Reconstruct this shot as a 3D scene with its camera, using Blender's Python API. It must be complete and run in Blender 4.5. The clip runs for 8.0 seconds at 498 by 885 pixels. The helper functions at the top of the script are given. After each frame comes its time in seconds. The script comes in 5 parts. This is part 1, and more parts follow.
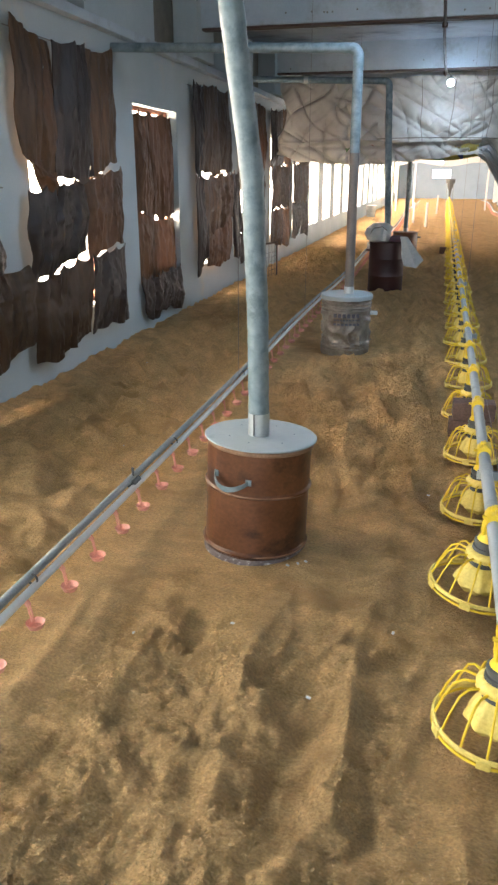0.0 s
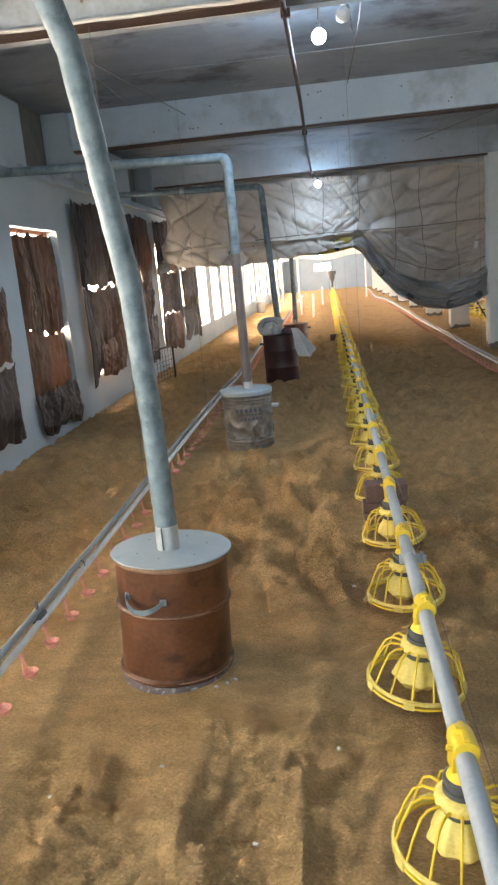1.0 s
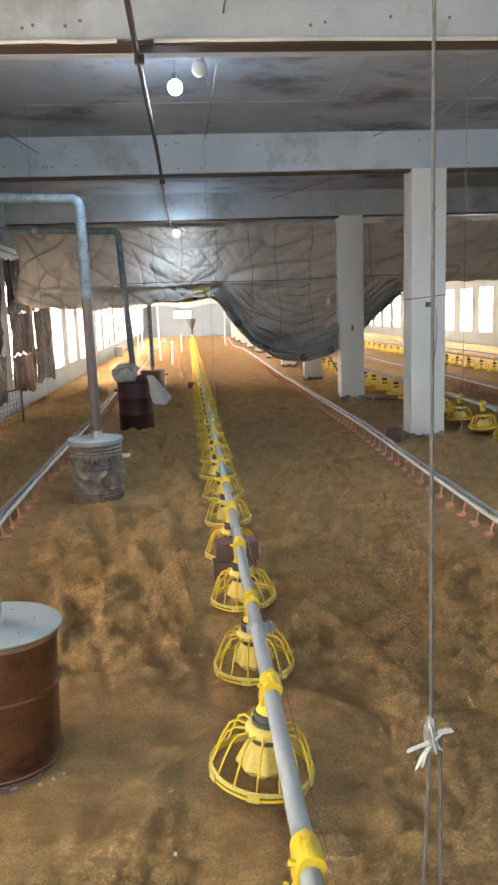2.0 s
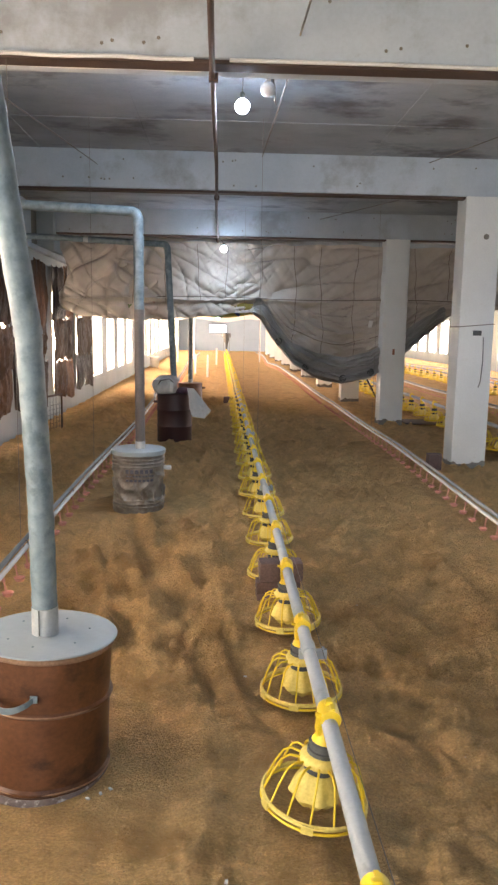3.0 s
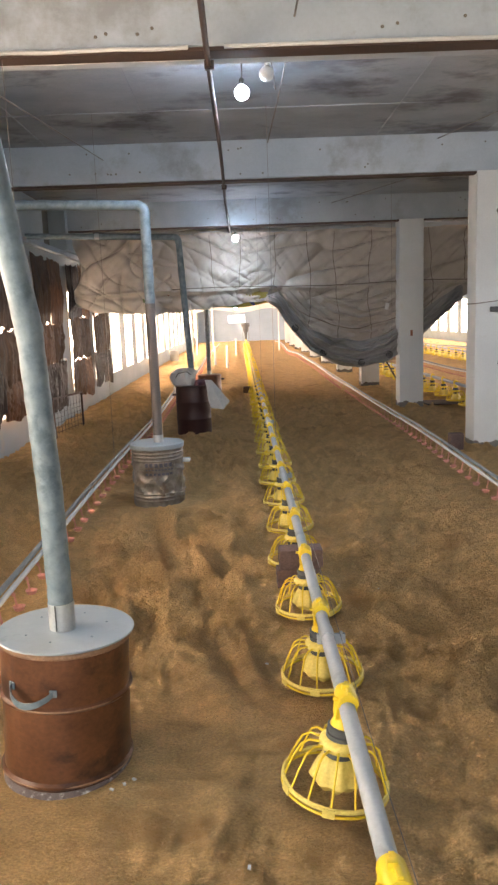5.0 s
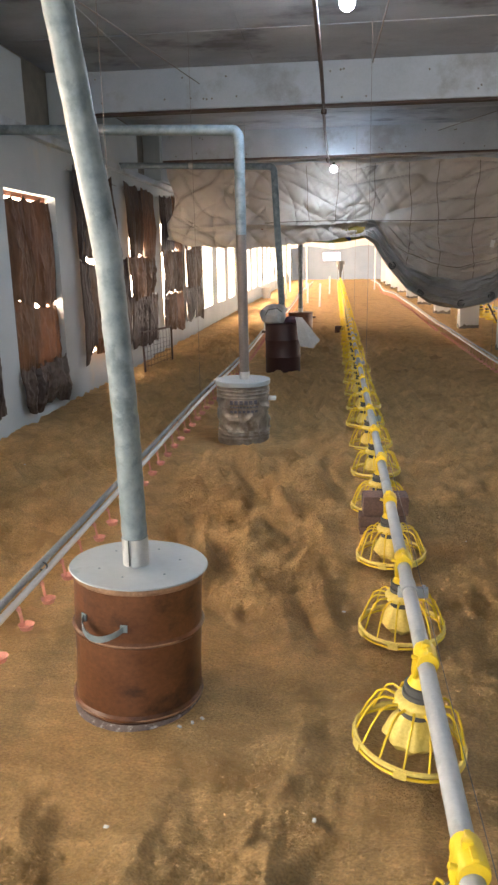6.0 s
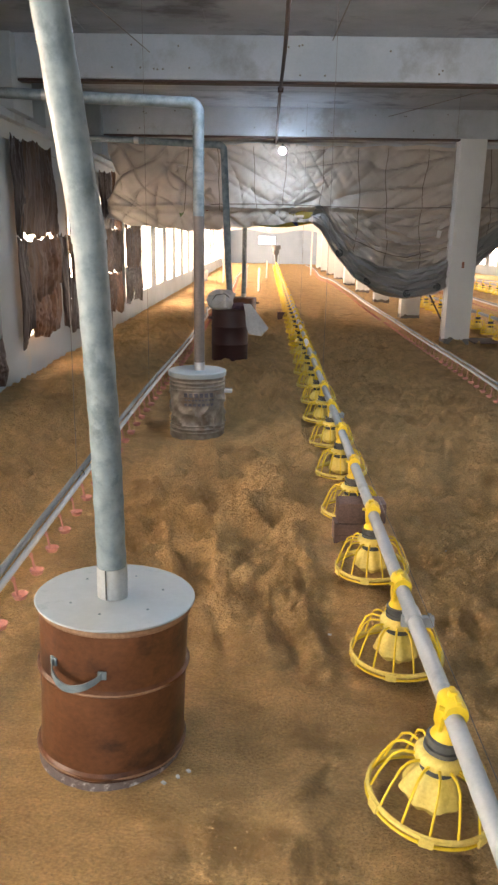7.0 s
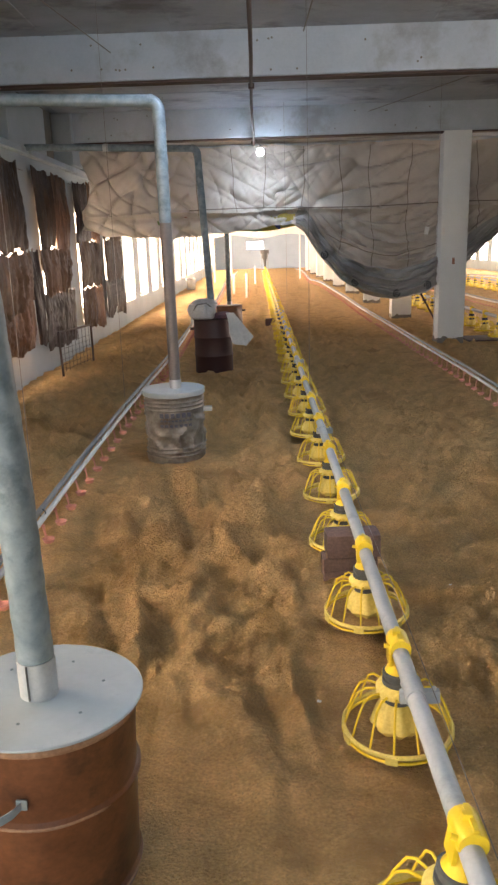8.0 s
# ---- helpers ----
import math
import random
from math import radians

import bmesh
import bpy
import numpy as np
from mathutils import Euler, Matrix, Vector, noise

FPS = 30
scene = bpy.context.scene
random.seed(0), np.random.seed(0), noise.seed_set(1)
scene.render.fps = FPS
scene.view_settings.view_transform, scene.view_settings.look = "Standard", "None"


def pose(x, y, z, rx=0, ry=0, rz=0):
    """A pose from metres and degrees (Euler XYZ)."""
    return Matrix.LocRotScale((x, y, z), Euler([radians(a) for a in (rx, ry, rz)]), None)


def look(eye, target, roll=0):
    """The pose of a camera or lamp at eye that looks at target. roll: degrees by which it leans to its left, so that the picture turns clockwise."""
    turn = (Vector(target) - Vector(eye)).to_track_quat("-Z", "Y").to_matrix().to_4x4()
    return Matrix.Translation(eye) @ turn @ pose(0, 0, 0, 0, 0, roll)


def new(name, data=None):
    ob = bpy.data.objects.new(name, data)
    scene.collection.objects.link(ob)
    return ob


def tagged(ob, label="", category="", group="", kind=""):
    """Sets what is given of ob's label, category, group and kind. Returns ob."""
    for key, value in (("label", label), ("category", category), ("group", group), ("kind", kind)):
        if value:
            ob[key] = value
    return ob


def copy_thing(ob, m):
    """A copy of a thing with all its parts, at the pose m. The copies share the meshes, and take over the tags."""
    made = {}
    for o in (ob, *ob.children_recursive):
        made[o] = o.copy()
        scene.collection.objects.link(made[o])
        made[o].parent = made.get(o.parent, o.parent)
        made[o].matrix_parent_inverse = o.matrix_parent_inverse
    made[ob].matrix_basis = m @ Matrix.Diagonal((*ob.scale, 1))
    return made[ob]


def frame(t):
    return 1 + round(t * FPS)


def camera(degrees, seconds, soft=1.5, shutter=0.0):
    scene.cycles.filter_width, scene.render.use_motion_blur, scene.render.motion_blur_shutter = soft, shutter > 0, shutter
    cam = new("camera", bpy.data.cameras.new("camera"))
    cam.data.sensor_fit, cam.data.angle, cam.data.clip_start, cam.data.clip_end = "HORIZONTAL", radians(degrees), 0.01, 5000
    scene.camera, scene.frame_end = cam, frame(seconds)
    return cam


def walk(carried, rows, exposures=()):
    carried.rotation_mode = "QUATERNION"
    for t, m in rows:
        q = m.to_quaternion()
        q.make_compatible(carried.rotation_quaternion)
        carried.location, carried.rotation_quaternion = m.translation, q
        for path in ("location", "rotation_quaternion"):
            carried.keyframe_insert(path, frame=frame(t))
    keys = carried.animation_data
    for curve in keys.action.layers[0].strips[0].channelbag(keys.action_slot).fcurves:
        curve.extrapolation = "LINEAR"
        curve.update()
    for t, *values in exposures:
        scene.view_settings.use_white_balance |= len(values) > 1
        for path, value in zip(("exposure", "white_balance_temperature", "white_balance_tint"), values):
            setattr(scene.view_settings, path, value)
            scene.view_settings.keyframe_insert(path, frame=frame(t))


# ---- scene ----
cam = camera(37.3, 8.0, soft=2.5)
PATH = [
    (0, (-0.002, 0.202, 1.613), (-0.459, 2.025, 0.928), 0.0),
    (0.5, (-0.058, 0.201, 1.64), (-0.446, 2.089, 1.105), -3.0),
    (1, (0.009, 0.379, 1.603), (-0.228, 2.315, 1.158), -5.1),
    (1.5, (0.089, 0.556, 1.628), (0.063, 2.515, 1.226), -4.6),
    (1.7, (0.102, 0.581, 1.616), (0.201, 2.542, 1.233), -4.2),
    (2.8, (-0.091, 0.61, 1.641), (0.018, 2.584, 1.34), 1.3),
    (3, (-0.086, 0.628, 1.636), (-0.005, 2.602, 1.331), 1.0),
    (3.5, (-0.069, 0.641, 1.627), (0.053, 2.611, 1.304), 0.2),
    (4, (-0.059, 0.629, 1.633), (0.091, 2.597, 1.31), -0.3),
    (5.3, (-0.012, 0.638, 1.624), (-0.055, 2.608, 1.282), -2.2),
    (5.5, (-0.014, 0.667, 1.621), (-0.096, 2.631, 1.251), -1.9),
    (6, (-0.004, 0.783, 1.592), (-0.232, 2.71, 1.107), -1.1),
    (6.5, (-0.113, 0.933, 1.592), (-0.274, 2.853, 1.056), 0.8),
    (7, (-0.251, 1.107, 1.612), (-0.288, 3.035, 1.082), 1.0),
    (7.5, (-0.18, 1.379, 1.597), (-0.237, 3.315, 1.097), -1.3),
    (8, (-0.13, 1.571, 1.606), (-0.166, 3.503, 1.09), -1.8),
]
walk(cam, [(t, look(eye, target, roll)) for t, eye, target, roll in PATH], [(0, 0.22, 5650, 8), (1.7, 0.25, 5850, 9), (2.8, 0.31, 6200, 16), (8, 0.33, 6350, 16)])

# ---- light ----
DAY_LEFT, DAY_RIGHT, DAY_NEAR, DAY_ENDS, BULB, HALO = 40.0, 28.0, 13.5, 5.5, 64.0, 28.0

world = bpy.data.worlds.new("sky")
scene.world = world
world.use_nodes = True
wn = world.node_tree.nodes
sky = wn.new("ShaderNodeTexSky")
sky.sky_type, sky.sun_disc = "NISHITA", False
sky.sun_elevation, sky.sun_rotation = radians(38), radians(250)
world.node_tree.links.new(sky.outputs[0], wn["Background"].inputs[0])
wn["Background"].inputs[1].default_value = 0.12
sun = new("sun", bpy.data.lights.new("sun", "SUN"))
sun.data.energy, sun.data.angle, sun.data.color = 2.5, radians(0.5), (1.0, 0.93, 0.82)
sun.matrix_world = look((0, 0, 30), (18, 8, 10))


def bulb_light(name, x, y, z, power, halo):
    """The bulb throws most of its light below its socket, a little upwards."""
    for kind, watts in (("SPOT", power), ("POINT", halo)):
        lamp = new(name, bpy.data.lights.new(name, kind))
        lamp.data.energy, lamp.data.shadow_soft_size, lamp.data.color = watts, 0.045, (0.70, 0.86, 1.0)
        lamp.location = (x, y, z)
        if kind == "SPOT":
            lamp.data.spot_size, lamp.data.spot_blend = radians(172), 0.5


# ---- materials ----
def nodes_of(name):
    m = bpy.data.materials.new(name)
    m.use_nodes = True
    return m, m.node_tree.nodes, m.node_tree.links, m.node_tree.nodes["Principled BSDF"]


def surf(name, a, b, scale=6.0, rough=0.7, metal=0.0, bump=0.2, grain=120.0, stain=None, stain_scale=1.2,
         stain_at=0.58, vary=0.0, stretch=(1, 1, 1), speck=0.35, dist=0.004):
    """Two colours mixed by a coarse noise, a fine grain, stains with soft edges, relief from the grain."""
    m, n, l, p = nodes_of(name)
    tc, mp = n.new("ShaderNodeTexCoord"), n.new("ShaderNodeMapping")
    mp.inputs["Scale"].default_value = stretch
    l.new(tc.outputs["Object"], mp.inputs[0])

    def noise_node(s, detail=6.0, r=0.6):
        t = n.new("ShaderNodeTexNoise")
        t.inputs["Scale"].default_value, t.inputs["Detail"].default_value, t.inputs["Roughness"].default_value = s, detail, r
        l.new(mp.outputs[0], t.inputs["Vector"])
        return t

    def mixer(fac, ca, cb, mode="MIX"):
        x = n.new("ShaderNodeMix")
        x.data_type, x.blend_type = "RGBA", mode
        for sock, v in ((x.inputs[0], fac), (x.inputs[6], ca), (x.inputs[7], cb)):
            if isinstance(v, (int, float)):
                sock.default_value = v
            elif isinstance(v, tuple):
                sock.default_value = (*v, 1.0)
            else:
                l.new(v, sock)
        return x.outputs[2]

    def ramp(src, lo, hi):
        r = n.new("ShaderNodeMapRange")
        r.inputs[1].default_value, r.inputs[2].default_value = lo, hi
        l.new(src, r.inputs[0])
        return r.outputs[0]

    big, fine = noise_node(scale), noise_node(grain, 4.0)
    col = mixer(ramp(big.outputs[0], 0.3, 0.7), a, b)
    g = ramp(fine.outputs[0], 0.25, 0.75)
    col = mixer(speck, col, mixer(g, tuple(c * 0.55 for c in a), tuple(min(1.0, c * 1.35) for c in b)))
    if stain:
        s = noise_node(stain_scale, 8.0, 0.65)
        col = mixer(ramp(s.outputs[0], stain_at, stain_at + 0.12), col, stain)
    if vary:
        oi = n.new("ShaderNodeObjectInfo")
        hs = n.new("ShaderNodeHueSaturation")
        rr = n.new("ShaderNodeMapRange")
        rr.inputs[3].default_value, rr.inputs[4].default_value = 1 - vary, 1 + vary
        l.new(oi.outputs["Random"], rr.inputs[0])
        l.new(rr.outputs[0], hs.inputs["Value"])
        l.new(col, hs.inputs["Color"])
        col = hs.outputs[0]
    l.new(col, p.inputs["Base Color"])
    rv = n.new("ShaderNodeMapRange")
    rv.inputs[3].default_value, rv.inputs[4].default_value = max(0.05, rough - 0.12), min(1.0, rough + 0.12)
    l.new(big.outputs[0], rv.inputs[0])
    l.new(rv.outputs[0], p.inputs["Roughness"])
    p.inputs["Metallic"].default_value = metal
    if bump:
        bp = n.new("ShaderNodeBump")
        bp.inputs["Strength"].default_value, bp.inputs["Distance"].default_value = bump, dist
        l.new(fine.outputs[0], bp.inputs["Height"])
        l.new(bp.outputs[0], p.inputs["Normal"])
    return m


def sheer(name, a, b, through_part, stretch=(1, 1, 1), scale=5.0, gloss=0.12, vary=0.0, worn=0.0, shine=0.5):
    """Woven plastic cloth: diffuse, partly shining through, with a faint gloss."""
    m = surf(name, a, b, scale, 0.55 - gloss, 0.0, 0.2, 160.0, vary=vary, stretch=stretch)
    n, l = m.node_tree.nodes, m.node_tree.links
    p = n["Principled BSDF"]
    p.inputs["Specular IOR Level"].default_value = shine
    tr, mx = n.new("ShaderNodeBsdfTranslucent"), n.new("ShaderNodeMixShader")
    l.new(p.inputs["Base Color"].links[0].from_socket, tr.inputs[0])
    mx.inputs[0].default_value = through_part
    l.new(p.outputs[0], mx.inputs[1])
    l.new(tr.outputs[0], mx.inputs[2])
    l.new(mx.outputs[0], n["Material Output"].inputs[0])
    if worn:
        hole, lim, gap, tc = n.new("ShaderNodeTexNoise"), n.new("ShaderNodeMath"), n.new("ShaderNodeBsdfTransparent"), n.new("ShaderNodeTexCoord")
        mp, mh = n.new("ShaderNodeMapping"), n.new("ShaderNodeMixShader")
        mp.inputs["Scale"].default_value = (1.0, 2.2, 1.0)
        l.new(tc.outputs["Object"], mp.inputs[0])
        l.new(mp.outputs[0], hole.inputs["Vector"])
        hole.inputs["Scale"].default_value, hole.inputs["Detail"].default_value = 7.5, 3.0
        lim.operation = "GREATER_THAN"
        lim.inputs[1].default_value = worn
        l.new(hole.outputs[0], lim.inputs[0])
        l.new(lim.outputs[0], mh.inputs[0])
        l.new(mx.outputs[0], mh.inputs[1])
        l.new(gap.outputs[0], mh.inputs[2])
        l.new(mh.outputs[0], n["Material Output"].inputs[0])
    return m


def glow(name, colour, strength):
    m = bpy.data.materials.new(name)
    m.use_nodes = True
    n = m.node_tree.nodes
    n.remove(n["Principled BSDF"])
    e = n.new("ShaderNodeEmission")
    e.inputs[0].default_value, e.inputs[1].default_value = (*colour, 1), strength
    m.node_tree.links.new(e.outputs[0], n["Material Output"].inputs[0])
    return m


# mottling holds the husk's own tones and also imitates shading of crosswise ripples
HUSK = surf("rice_husk_litter", (0.41, 0.232, 0.092), (0.90, 0.555, 0.245), 8.0, 0.95, 0, 1.0, 110.0, (0.47, 0.29, 0.115), 2.1, 0.53, stretch=(0.75, 1.15, 1.0), speck=0.45, dist=0.02)
hn, hl = HUSK.node_tree.nodes, HUSK.node_tree.links
clod, clod_bump, clod_tc = hn.new("ShaderNodeTexNoise"), hn.new("ShaderNodeBump"), hn.new("ShaderNodeTexCoord")
clod.inputs["Scale"].default_value, clod.inputs["Detail"].default_value, clod.inputs["Roughness"].default_value = 15.0, 7.0, 0.72
clod_bump.inputs["Strength"].default_value, clod_bump.inputs["Distance"].default_value = 1.0, 0.13
hl.new(clod.outputs[0], clod_bump.inputs["Height"])
clod_map, ripple, ripple_bump, ripple_map = hn.new("ShaderNodeMapping"), hn.new("ShaderNodeTexNoise"), hn.new("ShaderNodeBump"), hn.new("ShaderNodeMapping")
clod_map.inputs["Scale"].default_value, ripple_map.inputs["Scale"].default_value = (0.75, 1.2, 1.0), (0.55, 1.5, 1.0)
ripple.inputs["Scale"].default_value, ripple.inputs["Detail"].default_value, ripple.inputs["Roughness"].default_value = 5.0, 5.0, 0.6
ripple_bump.inputs["Strength"].default_value, ripple_bump.inputs["Distance"].default_value = 1.0, 0.22
hl.new(clod_tc.outputs["Object"], clod_map.inputs[0])
hl.new(clod_map.outputs[0], clod.inputs["Vector"])
hl.new(clod_tc.outputs["Object"], ripple_map.inputs[0])
hl.new(ripple_map.outputs[0], ripple.inputs["Vector"])
hl.new(ripple.outputs[0], ripple_bump.inputs["Height"])
hl.new(ripple_bump.outputs[0], clod_bump.inputs["Normal"])
fine_bump = hn["Principled BSDF"].inputs["Normal"].links[0].from_node
hl.new(clod_bump.outputs[0], fine_bump.inputs["Normal"])
FLAKE = surf("husk_flakes", (0.42, 0.26, 0.11), (0.62, 0.44, 0.22), 40.0, 0.9, 0, 0.0)
LIME = surf("limewashed_wall", (0.37, 0.43, 0.46), (0.47, 0.53, 0.56), 1.2, 0.85, 0, 0.25, 60.0, (0.50, 0.50, 0.46), 1.6, 0.6, speck=0.1)
CONCRETE = surf("ceiling_concrete", (0.27, 0.31, 0.365), (0.43, 0.48, 0.545), 1.3, 0.85, 0, 0.3, 40.0, (0.15, 0.16, 0.18), 0.8, 0.53, stretch=(1, 1.4, 1), speck=0.1)
BEAM = surf("painted_beam", (0.38, 0.445, 0.51), (0.50, 0.57, 0.635), 1.6, 0.8, 0, 0.3, 50.0, (0.31, 0.335, 0.36), 1.3, 0.53, speck=0.1)
PILLAR = surf("painted_pillar", (0.60, 0.625, 0.625), (0.71, 0.73, 0.725), 1.3, 0.8, 0, 0.25, 60.0, (0.55, 0.54, 0.50), 1.8, 0.6, speck=0.1)
DIRT_AND_RECESS = surf("damp_base", (0.14, 0.13, 0.11), (0.25, 0.23, 0.19), 6.0, 0.9, 0, 0.4)
RUST = surf("rusty_drum", (0.058, 0.022, 0.011), (0.15, 0.062, 0.027), 5.0, 0.38, 0.1, 0.15, 45.0, (0.036, 0.016, 0.010), 4.0, 0.51, stretch=(1, 1, 1.3))
RUST_RIM = surf("bare_rim", (0.15, 0.08, 0.045), (0.34, 0.22, 0.14), 14.0, 0.6, 0.3, 0.25)
ASH = surf("ashy_drum_foot", (0.09, 0.065, 0.06), (0.18, 0.15, 0.145), 9.0, 0.7, 0.1, 0.3, 60.0, (0.50, 0.49, 0.48), 30.0, 0.55)
MAROON = surf("maroon_drum", (0.026, 0.010, 0.010), (0.05, 0.018, 0.016), 4.0, 0.5, 0.1, 0.2)
TIN = surf("wrinkled_tin", (0.13, 0.12, 0.105), (0.30, 0.285, 0.26), 11.0, 0.42, 0.4, 0.2, 60.0, (0.14, 0.11, 0.085), 6.0, 0.52, speck=0.12)
LID = surf("painted_lid", (0.31, 0.38, 0.43), (0.39, 0.455, 0.50), 3.5, 0.45, 0.1, 0.05, 25.0, (0.26, 0.33, 0.37), 7.0, 0.58, speck=0.1)
ZINC = surf("galvanised_sheet", (0.11, 0.155, 0.185), (0.24, 0.30, 0.335), 17.0, 0.5, 0.2, 0.12, 60.0, (0.10, 0.14, 0.165), 9.0, 0.53, speck=0.1)
SOOT = surf("scorched_flue", (0.13, 0.115, 0.11), (0.2, 0.18, 0.17), 8.0, 0.6, 0.4, 0.15)
STEEL = surf("bright_steel", (0.38, 0.41, 0.43), (0.52, 0.55, 0.56), 20.0, 0.4, 0.6, 0.1, speck=0.12)
IRON = surf("brown_iron", (0.05, 0.032, 0.027), (0.09, 0.06, 0.05), 12.0, 0.6, 0.2, 0.2)
YELLOW = surf("yellow_plastic", (0.72, 0.50, 0.015), (0.82, 0.60, 0.03), 8.0, 0.42, 0, 0.05, 90.0, (0.66, 0.50, 0.12), 9.0, 0.62, vary=0.05, speck=0.12)
FADED = surf("dusty_yellow_plastic", (0.70, 0.52, 0.08), (0.80, 0.65, 0.2), 7.0, 0.55, 0, 0.1, 90.0, (0.6, 0.45, 0.15), 6.0, 0.58)
CHARCOAL = surf("grey_collar", (0.055, 0.06, 0.062), (0.09, 0.095, 0.095), 9.0, 0.55, 0, 0.1)
AUGER = surf("grey_feed_pipe", (0.29, 0.33, 0.36), (0.38, 0.42, 0.45), 5.0, 0.5, 0.0, 0.06, 80.0, (0.24, 0.27, 0.28), 7.0, 0.58, speck=0.12)
WHITE_PIPE = surf("white_water_pipe", (0.62, 0.64, 0.63), (0.74, 0.75, 0.73), 8.0, 0.45, 0, 0.05, speck=0.12)
GREY_PIPE = surf("grey_support_tube", (0.19, 0.22, 0.235), (0.27, 0.30, 0.31), 7.0, 0.45, 0.3, 0.05)
CUP = surf("red_cup_plastic", (0.56, 0.22, 0.16), (0.70, 0.34, 0.26), 20.0, 0.5, 0, 0.05)
BRICK = surf("dark_brick", (0.10, 0.065, 0.055), (0.17, 0.11, 0.095), 10.0, 0.85, 0, 0.5, 80.0, (0.07, 0.05, 0.045), 8.0, 0.55)
SACK = sheer("brown_woven_sack", (0.026, 0.0145, 0.008), (0.115, 0.070, 0.039), 0.22, stretch=(1, 7, 0.9), scale=3.0, vary=0.4, gloss=0.12, worn=0.745, shine=0.22)
SACK_BLACK = sheer("dark_woven_sack", (0.013, 0.009, 0.008), (0.050, 0.034, 0.027), 0.14, stretch=(1, 6, 1.4), scale=3.0, vary=0.3, gloss=0.14, worn=0.76, shine=0.3)
SACK_RED = sheer("rust_brown_sack", (0.060, 0.032, 0.018), (0.185, 0.115, 0.068), 0.27, stretch=(1, 5, 2.0), scale=3.0, vary=0.3, gloss=0.12, worn=0.755, shine=0.22)
TARP = sheer("grey_tarpaulin", (0.43, 0.385, 0.33), (0.58, 0.53, 0.47), 0.18, scale=1.2, gloss=0.13)
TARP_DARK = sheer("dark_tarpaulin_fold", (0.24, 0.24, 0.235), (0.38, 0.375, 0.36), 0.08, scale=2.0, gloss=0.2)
SEAM_FOLD_SHADE = surf("tarpaulin_seam", (0.17, 0.135, 0.115), (0.24, 0.19, 0.16), 9.0, 0.8, 0, 0.1)
SHEET = sheer("cream_plastic_sheet", (0.76, 0.75, 0.72), (0.84, 0.83, 0.80), 0.5, scale=2.0)
BAG = surf("white_feed_bag", (0.42, 0.43, 0.42), (0.58, 0.58, 0.56), 6.0, 0.6, 0, 0.2, 70.0, (0.35, 0.35, 0.33), 5.0, 0.58)
RAG = surf("dark_rag", (0.05, 0.05, 0.09), (0.16, 0.06, 0.06), 14.0, 0.9, 0, 0.4)
ROPE = surf("dark_rope", (0.07, 0.065, 0.06), (0.13, 0.12, 0.11), 60.0, 0.9, 0, 0.2)
CORD = surf("grey_cord", (0.16, 0.15, 0.14), (0.27, 0.25, 0.23), 60.0, 0.9, 0, 0.2)
FARWALL = surf("grey_blue_end_wall", (0.28, 0.36, 0.46), (0.36, 0.44, 0.54), 0.8, 0.85, 0, 0.2, speck=0.1)
FRAME = surf("white_window_frame", (0.60, 0.58, 0.55), (0.72, 0.70, 0.66), 5.0, 0.6, 0, 0.1, speck=0.1)
RED_FRAME = surf("rust_red_frame", (0.22, 0.09, 0.055), (0.34, 0.15, 0.09), 6.0, 0.7, 0, 0.2)
INK = surf("faded_ink", (0.05, 0.06, 0.09), (0.12, 0.12, 0.15), 20.0, 0.7, 0, 0.0)
SPECK = surf("white_scraps", (0.62, 0.62, 0.60), (0.75, 0.74, 0.72), 20.0, 0.7, 0, 0.0)
GLASS = glow("lit_bulb", (0.86, 0.95, 1.0), 60.0)
CLEAR = surf("unlit_bulb", (0.75, 0.76, 0.75), (0.82, 0.82, 0.8), 9.0, 0.2, 0, 0.0)
OUT_LEFT = glow("daylight_left", (1.0, 0.72, 0.48), DAY_LEFT)
OUT_RIGHT = glow("daylight_right", (1.0, 0.83, 0.68), DAY_RIGHT)
OUT_NEAR = glow("daylight_under_eaves", (1.0, 0.88, 0.68), DAY_NEAR)
# one glow for the far end window and the added doorway
OUT_ENDS = glow("daylight_door", (1.0, 0.95, 0.86), DAY_ENDS)


